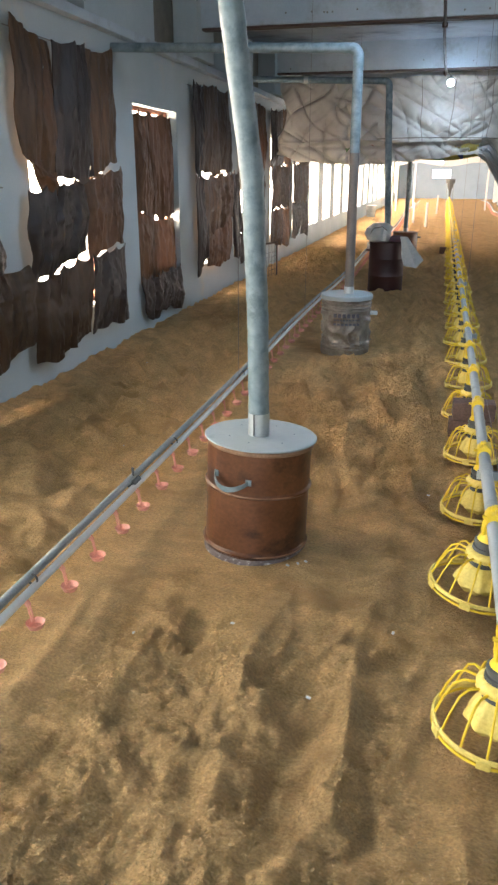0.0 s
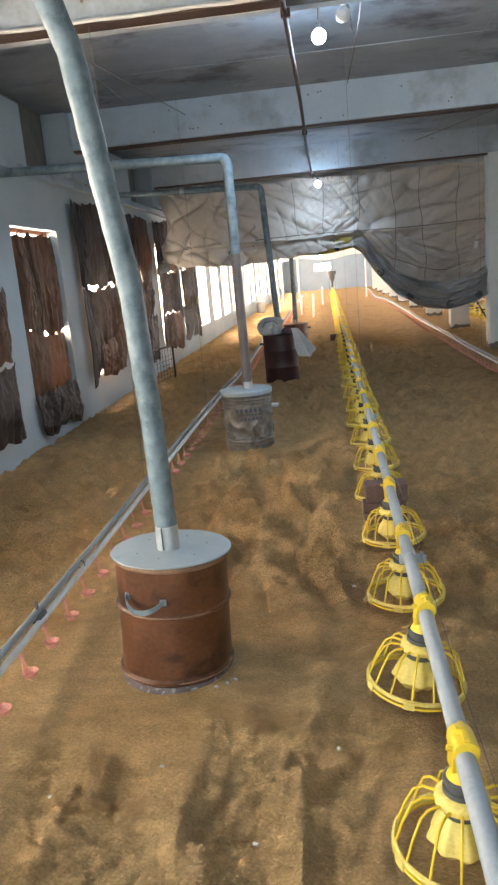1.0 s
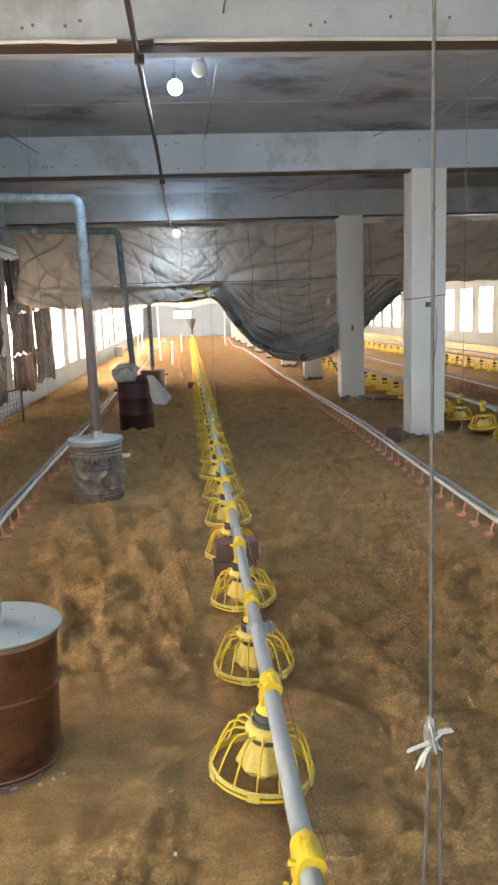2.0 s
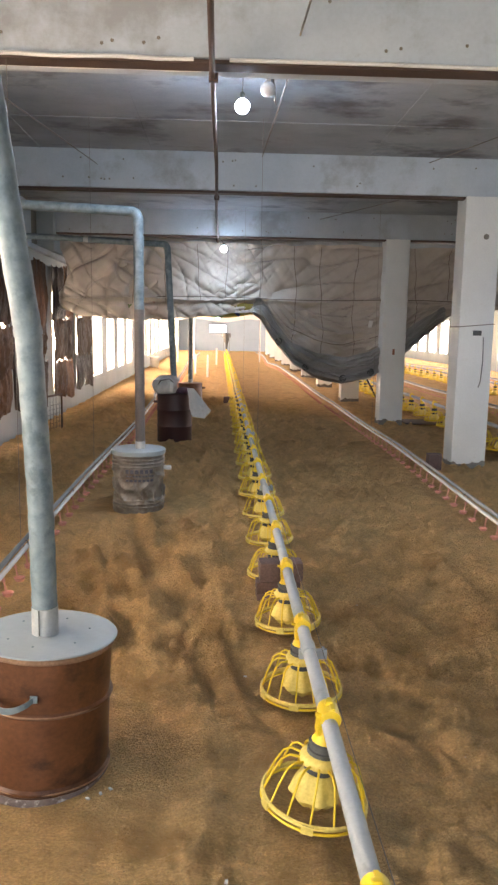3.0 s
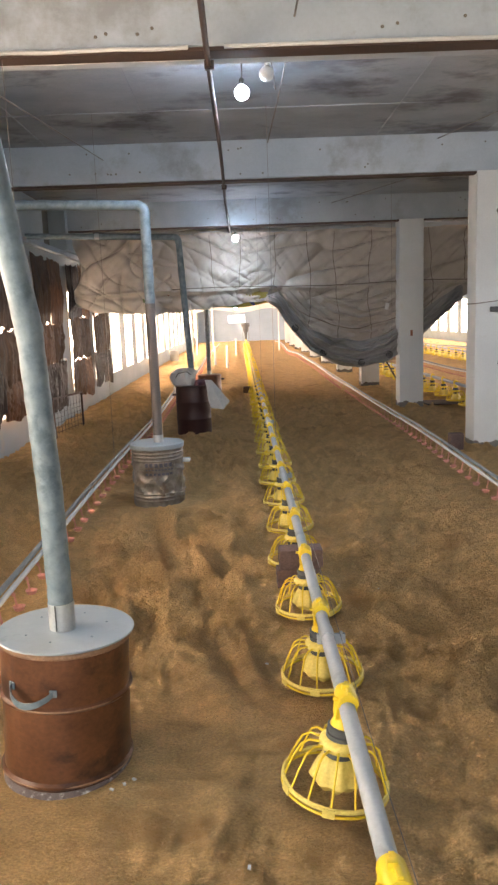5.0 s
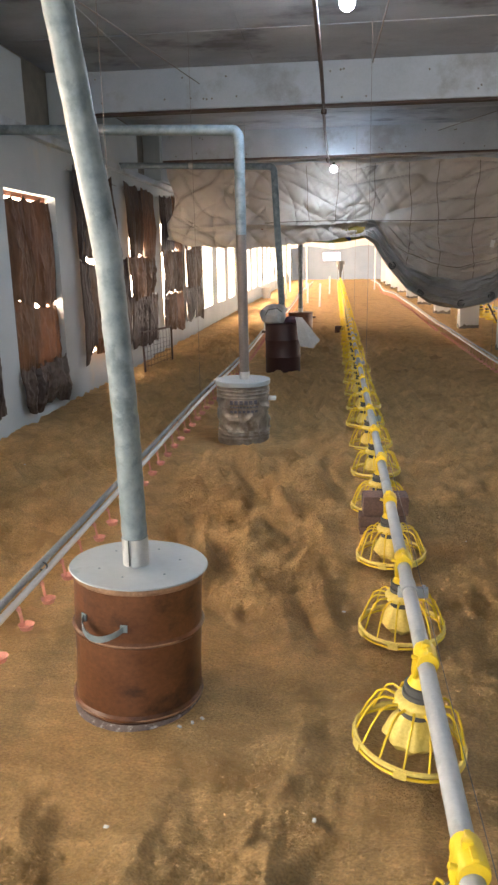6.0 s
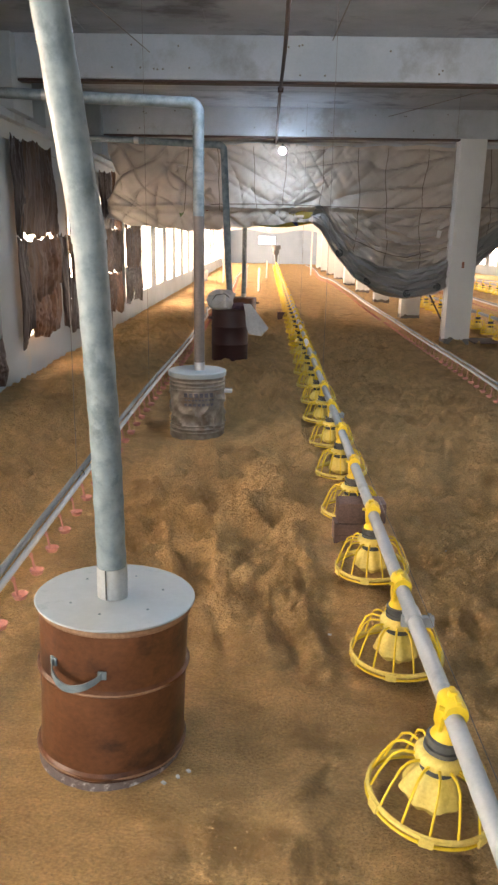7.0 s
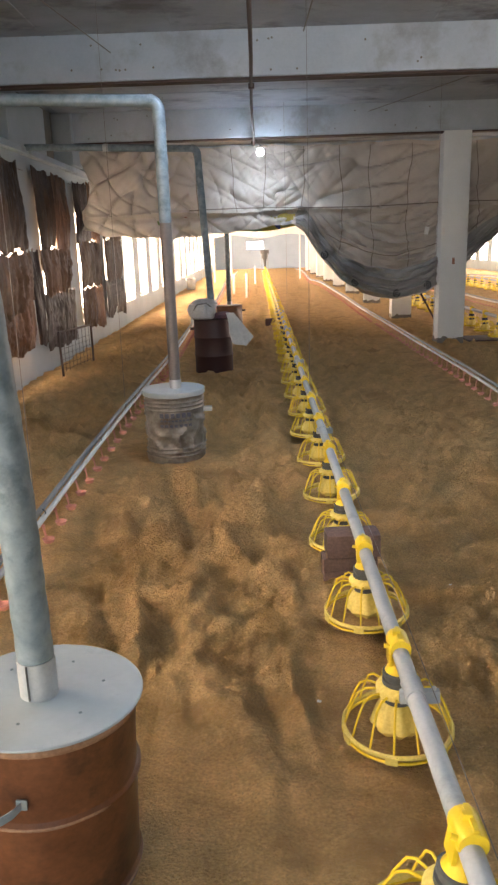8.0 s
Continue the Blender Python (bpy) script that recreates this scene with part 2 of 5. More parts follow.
# ---- mesh building ----
class Shape:
    """Collects vertices and faces of one mesh."""

    def __init__(self):
        self.v, self.f = [], []

    def box(self, x0, x1, y0, y1, z0, z1):
        b = len(self.v)
        self.v += [(x, y, z) for z in (z0, z1) for y in (y0, y1) for x in (x0, x1)]
        self.f += [tuple(b + i for i in q) for q in ((0, 2, 3, 1), (4, 5, 7, 6), (0, 1, 5, 4), (2, 6, 7, 3), (0, 4, 6, 2), (1, 3, 7, 5))]
        return self

    def block(self, x0, x1, y0, y1, z0, z1, e=0.01):
        """A box with chamfered upright and level edges."""
        xs, ys, zs = (x0, x1), (y0, y1), (z0, z1)
        bm = bmesh.new()
        bmesh.ops.create_cube(bm, size=1.0)
        for q in bm.verts:
            q.co = Vector(((xs[0] + xs[1]) / 2 + q.co.x * (x1 - x0), (y0 + y1) / 2 + q.co.y * (y1 - y0), (z0 + z1) / 2 + q.co.z * (z1 - z0)))
        bmesh.ops.bevel(bm, geom=bm.edges[:], offset=e, segments=2, profile=0.7, affect="EDGES")
        return self.take(bm)

    def take(self, bm):
        b = len(self.v)
        bm.verts.index_update()
        self.v += [tuple(q.co) for q in bm.verts]
        self.f += [tuple(b + q.index for q in face.verts) for face in bm.faces]
        bm.free()
        return self

    def tube(self, path, radius, seg=12, cap=True):
        """A round bar along a path of points; radius a number or one for each point."""
        b, pts = len(self.v), [Vector(q) for q in path]
        side = None
        for i, q in enumerate(pts):
            way = (pts[min(i + 1, len(pts) - 1)] - pts[max(i - 1, 0)]).normalized()
            if side is None:
                side = way.orthogonal().normalized()
            side = (side - way * side.dot(way)).normalized()
            up = way.cross(side)
            r = radius[i] if isinstance(radius, (list, tuple)) else radius
            for k in range(seg):
                a = 2 * math.pi * k / seg
                self.v.append(tuple(q + side * (r * math.cos(a)) + up * (r * math.sin(a))))
        for i in range(len(pts) - 1):
            for k in range(seg):
                o, n = b + i * seg, b + (i + 1) * seg
                self.f.append((o + k, o + (k + 1) % seg, n + (k + 1) % seg, n + k))
        if cap:
            self.f.append(tuple(b + k for k in reversed(range(seg))))
            self.f.append(tuple(b + (len(pts) - 1) * seg + k for k in range(seg)))
        return self

    def lathe(self, profile, seg=32, x=0.0, y=0.0, wave=None, closed=False):
        """A profile of (radius, height) turned round an upright axis."""
        b = len(self.v)
        for i, (r, z) in enumerate(profile):
            for k in range(seg):
                a = 2 * math.pi * k / seg
                rr = r + (wave(a, z) if wave else 0.0)
                self.v.append((x + rr * math.cos(a), y + rr * math.sin(a), z))
        n = len(profile)
        for i in range(n if closed else n - 1):
            for k in range(seg):
                o, q = b + i * seg, b + ((i + 1) % n) * seg
                self.f.append((o + k, o + (k + 1) % seg, q + (k + 1) % seg, q + k))
        if not closed:
            if profile[0][0] > 0.001:
                self.f.append(tuple(b + k for k in reversed(range(seg))))
            if profile[-1][0] > 0.001:
                self.f.append(tuple(b + (n - 1) * seg + k for k in range(seg)))
        return self

    def ring(self, radius, thick, z, seg=32, sides=8, height=None):
        h = height or thick
        return self.lathe([(radius + thick * math.cos(2 * math.pi * i / sides), z + h * math.sin(2 * math.pi * i / sides)) for i in range(sides)], seg, closed=True)

    def cloth(self, fn, nu, nv, thick, axis):
        """A sheet of cloth with thickness: fn(u, v) gives its place; axis 0 or 1 is the side it is thick to."""
        b = len(self.v)
        for side in (0, 1):
            for j in range(nv + 1):
                for i in range(nu + 1):
                    q = list(fn(i / nu, j / nv))
                    q[axis] += side * thick
                    self.v.append(tuple(q))
        w, s = nu + 1, (nu + 1) * (nv + 1)
        for j in range(nv):
            for i in range(nu):
                o = b + j * w + i
                self.f.append((o, o + 1, o + w + 1, o + w))
                self.f.append((s + o, s + o + w, s + o + w + 1, s + o + 1))
        for i in range(nu):
            o, t = b + i, b + nv * w + i
            self.f += [(o, s + o, s + o + 1, o + 1), (t, t + 1, s + t + 1, s + t)]
        for j in range(nv):
            o, t = b + j * w, b + j * w + nu
            self.f += [(o, o + w, s + o + w, s + o), (t, s + t, s + t + w, t + w)]
        return self

    def mesh(self, name, material, smooth=False):
        me = bpy.data.meshes.new(name)
        me.from_pydata(self.v, [], self.f)
        me.materials.append(material)
        bm = bmesh.new()
        bm.from_mesh(me)
        bmesh.ops.recalc_face_normals(bm, faces=bm.faces[:])
        bm.to_mesh(me)
        bm.free()
        if smooth:
            me.shade_smooth()
            me.set_sharp_from_angle(angle=radians(38))
        return me


def part(name, shape, material, parent, label="", smooth=True):
    ob = new(name, shape.mesh(name, material, smooth))
    ob.parent = parent
    return tagged(ob, label)


def again(ob, x, y, z, rz=0.0, parent=None):
    """Another object on the same mesh, under the same parent."""
    o = new(ob.name.split(".")[0], ob.data)
    o.parent = parent or ob.parent
    o.matrix_basis = pose(x, y, z, 0, 0, rz)
    if "label" in ob:
        tagged(o, ob["label"])
    return o


def thing(name, x, y, z, label, category, group="", rz=0.0):
    e = new(name)
    e.empty_display_size = 0.1
    e.matrix_basis = pose(x, y, z, 0, 0, rz)
    return tagged(e, label, category, group)


def setting(name, shape, material, label="", smooth=False):
    return tagged(new(name, shape.mesh(name, material, smooth)), label, "", "", "structure")


def wob(*a):
    return noise.noise(Vector(a if len(a) == 3 else (*a, 0.0)[:3]))


def crease(a, b, c, sharp=3):
    return max(0.0, 1 - abs(wob(a, b, c)) * 2.4) ** sharp


# ---- the large structure ----
LEFT, RIGHT, NEAR, FAR, SOFFIT, SLAB = -3.05, 11.8, -5.0, 55.0, 3.2, 3.62
BAY, FIRST = 4.2, 5.25
PANE0, PANE_STEP = 8.29, 2.1
SILL, HEAD, HALF = 0.46, 2.27, 0.65


DENTS = {}
dent_rnd = random.Random(23)
for _ in range(900):
    dx, dy = dent_rnd.uniform(-2.9, 2.6), dent_rnd.uniform(1.0, 14.0)
    DENTS.setdefault((int(dx * 2 + 10), int(dy * 2)), []).append((dx, dy, dent_rnd.uniform(0.05, 0.11), dent_rnd.uniform(0.015, 0.045), dent_rnd.uniform(0, 3.14)))


def dents(x, y):
    """Scuffs and footprints: long hollows with a little bank round them."""
    i, j, h = int(x * 2 + 10), int(y * 2), 0.0
    for a in (i - 1, i, i + 1):
        for b in (j - 1, j, j + 1):
            for dx, dy, r, deep, turn in DENTS.get((a, b), ()):
                u, w = x - dx, y - dy
                if u * u + w * w < 0.09:
                    c, s = math.cos(turn), math.sin(turn)
                    q = ((u * c + w * s) / (1.7 * r)) ** 2 + ((w * c - u * s) / r) ** 2
                    if q < 5:
                        h += deep * (0.55 * q - 1.0) * math.exp(-q)
    return h


def ground_height(x, y):
    """Raked litter: ridges along the house, ripples across it farther on, scuffs and clods."""
    def crest(a, b, c):
        return max(0.0, 1 - abs(noise.noise(Vector((a, b, c)))) * 2.6) ** 1.4

    bend = 0.25 * wob(x * 0.8, y * 0.8, 31.0)
    along = max(0.4, 1 - abs(x + 0.3) / 2.8) * (1.0 if x < 0.2 else max(0.3, 1.0 - (x - 0.2) * 1.6))
    farther = min(1.0, max(0.25, (y - 2.5) / 3.0))
    h = 0.075 * crest((x + bend) * 2.5 - 0.28 * y, y * 0.55 + x * 0.4, 3.0) * along * (1.25 - 0.45 * farther)
    h += 0.034 * crest((x + bend) * 4.6 - 0.5 * y, y * 1.7, 9.0) * along
    h += 0.066 * farther * (0.6 if x > 0.4 else 1.0) * crest(x * 1.5 + 0.4 * y, (y + 0.5 * bend) * 3.6, 17.0)
    h += 0.024 * wob(x * 1.9, y * 1.4, 0.5) + 0.058 * wob(x * 4.6, y * 6.0, 7.0) * (1.0 if x < 0.4 else 0.7) + 0.044 * wob(x * 10, y * 11, 2.0)
    crumb = 1.0 if y < 4 else max(0.25, 1.0 - (y - 4) * 0.4)
    h += crumb * (0.034 * wob(x * 22, y * 22, 5.0) + 0.024 * wob(x * 41, y * 39, 1.0)) - 0.045 + dents(x, y) * (0.6 if y < 4 else 0.9)
    if x < -1.5 and y > 5:
        h += 0.05 * max(0.0, wob(x * 2.6, y * 2.2, 11.0))
    h *= min(1.0, max(0.3, (x + 3.0) / 0.6))
    near_drum = min(math.hypot(x + 0.72, y - 3.2), math.hypot(x + 0.81, y - 7.25), math.hypot(x + 0.74, y - 11.38))
    calm = min(1.0, max(0.08, (near_drum - 0.28) / 0.7))
    pan_row = min(1.0, max(0.35, min(abs(x - 0.25), abs(x + 1.32), abs(x - 2.12)) / 0.35))
    beyond = max(0.3, min(1.0, 1 - (y - 15.0) / 6.0))
    return (0.68 if y < 3 else min(2.0, 0.68 + (y - 3) * 0.38)) * h * calm * pan_row * beyond


def litter():
    xs = list(np.arange(-3.3, -1.9, 0.045)) + list(np.arange(-1.9, 1.5, 0.018)) + list(np.arange(1.5, 3.3, 0.05)) + list(np.arange(3.3, 12.2, 0.3))
    ys = list(np.arange(-5.2, 0.7, 0.3)) + list(np.arange(0.7, 5.5, 0.018)) + list(np.arange(5.5, 9.5, 0.04)) + list(np.arange(9.5, 16.0, 0.08)) + list(np.arange(16.0, 55.6, 0.4))
    s = Shape()
    s.v = [(float(x), float(y), ground_height(x, y)) for y in ys for x in xs]
    w = len(xs)
    s.f = [(j * w + i, j * w + i + 1, (j + 1) * w + i + 1, (j + 1) * w + i) for j in range(len(ys) - 1) for i in range(w - 1)]
    return setting("floor", s, HUSK, "floor covered in a deep bed of brown rice husk litter", True)


litter()


def pierced_wall(name, x0, x1, panes, label):
    s = Shape()
    s.box(x0, x1, NEAR - 0.3, FAR + 0.3, -0.3, SILL)
    s.box(x0, x1, NEAR - 0.3, FAR + 0.3, HEAD, 2.86)
    edges = [NEAR - 0.3] + [e for c in panes for e in (c - HALF, c + HALF)] + [FAR + 0.3]
    for a, b in zip(edges[::2], edges[1::2]):
        s.box(x0, x1, a, b, SILL, HEAD)
    return setting(name, s, LIME, label)


left_panes = [PANE0 + PANE_STEP * k for k in range(-5, 22)]
right_panes = [PANE0 + PANE_STEP * k for k in range(4, 22)]
pierced_wall("wall_left", LEFT - 0.28, LEFT, left_panes, "limewashed side wall with a row of tall window openings")
pierced_wall("wall_right", RIGHT, RIGHT + 0.28, right_panes, "limewashed side wall with tall window openings")
setting("wall_far", Shape().box(LEFT - 0.28, -0.86, FAR, FAR + 0.25, -0.3, SLAB).box(0.32, RIGHT + 0.28, FAR, FAR + 0.25, -0.3, SLAB).box(-0.86, 0.32, FAR, FAR + 0.25, -0.3, 1.34).box(-0.86, 0.32, FAR, FAR + 0.25, 1.86, SLAB), FARWALL, "grey-blue end wall of the house")
# out of view: end wall whose doorway is added to let fill light in
near_wall = Shape()
near_wall.box(LEFT - 0.28, -1.6, NEAR - 0.25, NEAR, -0.3, SLAB).box(2.4, RIGHT + 0.28, NEAR - 0.25, NEAR, -0.3, SLAB).box(-1.6, 2.4, NEAR - 0.25, NEAR, 2.5, SLAB)
setting("wall_near", near_wall, LIME, "unseen limewashed end wall with a doorway added for light")

# upper wall: a ledge with set-back bays above it
upper = Shape()
upper.box(LEFT - 0.34, LEFT - 0.14, NEAR, FAR, 2.86, SLAB)
upper.box(RIGHT + 0.14, RIGHT + 0.34, NEAR, FAR, 2.86, SLAB)
# the set-back strip is dark by its wall colour
setting("wall_upper", upper, DIRT_AND_RECESS, "dark set-back strip of wall above the ledge")
ledge = Shape().block(LEFT - 0.02, LEFT + 0.09, NEAR, FAR, 2.79, 2.87, 0.012)
setting("trim", ledge, BEAM, "narrow concrete ledge along the wall")
panels = Shape()
for k in range(-3, 12):
    y = FIRST + BAY * k
    panels.block(LEFT - 0.13, LEFT + 0.07, y + 1.3, y + 2.9, 2.873, SLAB - 0.15, 0.01)
    panels.block(LEFT - 0.13, LEFT + 0.16, y - 0.16, y + 0.5, 2.873, SLAB - 0.02, 0.01)
setting("wall_infill", panels, LIME, "pale plastered infill above the ledge")

slab = Shape().box(LEFT - 0.3, RIGHT + 0.3, NEAR - 0.2, FAR + 0.2, SLAB, SLAB + 0.2)
for k in range(-3, 12):
    y = FIRST + BAY * k
    for j in range(1, 3):
        slab.box(LEFT, RIGHT, y + 0.35 + j * 1.28, y + 0.362 + j * 1.28, SLAB - 0.006, SLAB)
    for j in range(-2, 10):
        slab.box(-0.9 + j * 1.25 + 0.3 * (k % 2), -0.885 + j * 1.25 + 0.3 * (k % 2), y + 0.36, y + 4.2, SLAB - 0.006, SLAB)
setting("ceiling", slab, CONCRETE, "stained board-marked concrete slab")

rnd_beam = random.Random(11)
for k in range(-2, 12):
    y = FIRST + BAY * k
    b = Shape().block(LEFT, RIGHT, y, y + 0.34, SOFFIT, SLAB + 0.02, 0.012)
    beam = setting("beam", b, BEAM, "pale painted concrete roof beam")
    if -1 < k < 4:
        for i in range(22):
            hx, hz = rnd_beam.uniform(LEFT + 0.3, 4.5), SOFFIT + rnd_beam.choice((0.07, 0.1, 0.3, 0.33)) + rnd_beam.uniform(-0.02, 0.02)
            part("bolt_hole", Shape().lathe([(0.001, 0.0), (0.011, 0.001), (0.009, 0.004), (0.001, 0.004)], 7), DIRT_AND_RECESS, beam).matrix_basis = pose(hx, y + 0.0005, hz, 90, 0, 0)
    strip = Shape().block(LEFT + 0.1, RIGHT - 0.1, y + 0.02, y + 0.16, SOFFIT - 0.026, SOFFIT - 0.001, 0.006)
    setting("beam_strip", strip, IRON, "dark brown iron strip under the beam")


# pale tubes paint the light caught by the first beam's bottom edges
for x0, x1, y, z in ((LEFT + 0.3, -0.26, -0.013, SOFFIT - 0.014), (-0.05, RIGHT - 0.3, -0.013, SOFFIT - 0.014), (LEFT + 0.3, -0.22, 0.175, SOFFIT - 0.012)):
    setting("beam_conduit", Shape().tube([(x0 + (x1 - x0) * i / 12, FIRST + y, z + 0.004 * math.sin(i * 2.1)) for i in range(13)], 0.012, 10), WHITE_PIPE, "pale tube drawn for the lit bottom edge of the beam")


def pillar(y):
    p = thing("pillar", 2.975, y + 0.17, 0, "white-painted square concrete pillar with a dirty base", "pillar", "pillars along the house")
    part("shaft", Shape().block(-0.21, 0.21, -0.17, 0.17, -0.2, SOFFIT + 0.005, 0.015), PILLAR, p)
    rim = [(-0.213 + 0.426 * i / 16, -0.173) for i in range(16)] + [(0.213, -0.173 + 0.346 * i / 12) for i in range(12)]
    rim += [(-a, -b) for a, b in rim]
    foot = Shape()
    for i, (a, b) in enumerate(rim):
        foot.v += [(a, b, -0.2), (a, b, 0.05 + 0.05 * wob(a * 9 + y, b * 9, 3.0) + 0.03 * wob(a * 31, b * 31, y))]
        foot.f.append((2 * i, (2 * i + 2) % (2 * len(rim)), (2 * i + 3) % (2 * len(rim)), 2 * i + 1))
    part("foot", foot, DIRT_AND_RECESS, p, "damp dark foot")
    return p


pillars = [pillar(FIRST + BAY * k) for k in range(-2, 11)]
for q in (pillars[3],):
    part("wire_tie", Shape().tube([(0.216 * a, 0.176 * b, 1.72 + 0.02 * a) for a, b in ((-1, -1), (1, -1), (1, 1), (-1, 1), (-1, -1))], 0.006, 6), CORD, q, "wire tied round the pillar")
    part("switch_box", Shape().block(-0.04, 0.06, -0.19, -0.171, 1.6, 1.66, 0.004), CHARCOAL, q, "small dark switch box")
    part("stain", Shape().lathe([(0.001, 0.0), (0.034, 0.001), (0.02, 0.008), (0.001, 0.008)], 9), DIRT_AND_RECESS, q, "dark plug in an old hole").matrix_basis = pose(0.05, -0.170, 2.75, 90, 0, 0)

part("cable", Shape().tube([(0.09, -0.176, 1.58), (0.10, -0.176, 1.3), (0.085, -0.178, 1.05), (0.06, -0.18, 0.98)], 0.005, 6), CHARCOAL, pillars[3], "loose black cable end")
part("sticker", Shape().block(-0.02, 0.02, -0.174, -0.1705, 1.22, 1.32, 0.001), RED_FRAME, pillars[4], "small red tag")
part("sticker", Shape().block(-0.205, -0.15, -0.174, -0.1705, 1.68, 1.78, 0.001), SPECK, pillars[4], "small white tag")

# daylight outside the openings
# unseen sheet, set weaker, added to rake light over the near litter
near_out = Shape()
near_out.v, near_out.f = [(LEFT - 0.9, -4.4, -0.2), (LEFT - 0.9, 3.0, -0.2), (LEFT - 0.9, 3.0, 3.6), (LEFT - 0.9, -4.4, 3.6)], [(0, 1, 2, 3)]
setting("backdrop", near_out, OUT_NEAR, "weaker glow sheet added outside the unseen near windows")
out = Shape()
for k in range(-2, 24):
    c = PANE0 + PANE_STEP * k
    out.v += [(LEFT - 0.9, c - 1.05, -0.2), (LEFT - 0.9, c + 1.05, -0.2), (LEFT - 0.9, c + 1.05, 3.6), (LEFT - 0.9, c - 1.05, 3.6)]
    out.f.append(tuple(len(out.v) - 4 + i for i in range(4)))
setting("backdrop", out, OUT_LEFT, "bright hazy daylight outside")
out = Shape()
for k in range(3, 24):
    c = PANE0 + PANE_STEP * k
    out.v += [(RIGHT + 0.9, c - 1.05, -0.2), (RIGHT + 0.9, c + 1.05, -0.2), (RIGHT + 0.9, c + 1.05, 3.6), (RIGHT + 0.9, c - 1.05, 3.6)]
    out.f.append(tuple(len(out.v) - 4 + i for i in range(4)))
setting("backdrop", out, OUT_RIGHT, "bright hazy daylight outside")
# glow sheet behind the added doorway, to brighten the near litter
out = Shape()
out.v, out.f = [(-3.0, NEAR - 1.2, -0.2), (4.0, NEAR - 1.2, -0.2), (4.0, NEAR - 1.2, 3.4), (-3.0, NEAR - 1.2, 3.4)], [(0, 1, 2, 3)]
setting("backdrop", out, OUT_ENDS, "glow sheet added outside the unseen doorway")


out = Shape()
out.v, out.f = [(-2.0, FAR + 0.9, 0.6), (1.5, FAR + 0.9, 0.6), (1.5, FAR + 0.9, 2.6), (-2.0, FAR + 0.9, 2.6)], [(0, 1, 2, 3)]
setting("backdrop", out, OUT_ENDS, "daylight outside the end window")


def window(n, x, c, red):
    w = tagged(new("window_%d" % n), "tall window opening with a thin frame", "", "", "structure")
    w.matrix_basis = pose(x, c, 0)
    m = RED_FRAME if red else FRAME
    part("window_frame", Shape().block(-0.03, 0.02, -HALF, -HALF + 0.045, SILL, HEAD, 0.006).block(-0.03, 0.02, HALF - 0.045, HALF, SILL, HEAD, 0.006)
         .block(-0.03, 0.02, -HALF + 0.045, HALF - 0.045, HEAD - 0.045, HEAD, 0.006).block(-0.03, 0.02, -HALF + 0.045, HALF - 0.045, SILL, SILL + 0.045, 0.006), m, w)
    part("crossbar", Shape().block(-0.012, 0.01, -HALF + 0.046, HALF - 0.046, 1.36, 1.385, 0.004), m, w)
    part("window_sill", Shape().block(-0.12, 0.125, -HALF + 0.002, HALF - 0.002, SILL - 0.02, SILL + 0.012, 0.006), LIME, w)
    return w


for i, c in enumerate(left_panes):
    window(i + 1, LEFT - 0.14, c, i in (4, 5))
for i, c in enumerate(right_panes):
    window(i + 1 + len(left_panes), RIGHT + 0.14, c, False)


# ---- sacks over the windows ----
def sack(parent, tl, tr, br, bl, seed, material, out_by=0.03, label="", hung=0):
    """One hung sack between four corners (y, z): folds run down it, its top droops between its ties, its foot is ragged."""
    rnd = random.Random(seed)
    a, b, c = rnd.random() * 6, rnd.random() * 6, rnd.random() * 6
    ties = hung or rnd.choice((2, 3))
    droop = rnd.uniform(0.035, 0.06) if hung else rnd.uniform(0.02, 0.05)
    wide = abs(tr[0] - tl[0])

    def place(u, v):
        top = (tl[0] + (tr[0] - tl[0]) * u, tl[1] + (tr[1] - tl[1]) * u - droop * abs(math.sin(math.pi * ties * u)) ** 0.8)
        low = (bl[0] + (br[0] - bl[0]) * u, bl[1] + (br[1] - bl[1]) * u + 0.03 * math.sin(a + 5 * u) + 0.012 * math.sin(16 * u + b))
        y, z = top[0] + (low[0] - top[0]) * v, top[1] + (low[1] - top[1]) * v
        y += (0.03 * math.sin(4 * v + a) + 0.015 * math.sin(11 * v + b)) * (1 - 2 * u) * min(1.0, wide * 2) + 0.02 * wob(v * 4, u * 2, b + c)
        fold = abs(wob(u * wide * 7 + a + 0.6 * v, v * 0.9 + b, c))
        thin = abs(wob(u * wide * 22 + b + 1.1 * wob(v * 3, a, 0.0), v * 2.2 + a, c))
        cross = abs(wob(u * wide * 5 + c, v * 9 + a, b))
        x = out_by + (0.07 * fold + 0.028 * thin + 0.022 * cross + 0.035 * math.sin(math.pi * min(1, v * 0.9))) * (0.3 + 0.7 * math.sin(math.pi * u) ** 0.5)
        return (x + 0.006 * wob(u * 9 + c, v * 18, a), y, z + 0.02 * wob(u * 5, a, c) * v)

    return part("sack", Shape().cloth(place, 40, 34, 0.008, 0), material, parent, label)


KINDS = {"b": (SACK, ""), "k": (SACK_BLACK, "blackish sack"), "r": (SACK_RED, "rust-brown sack")}


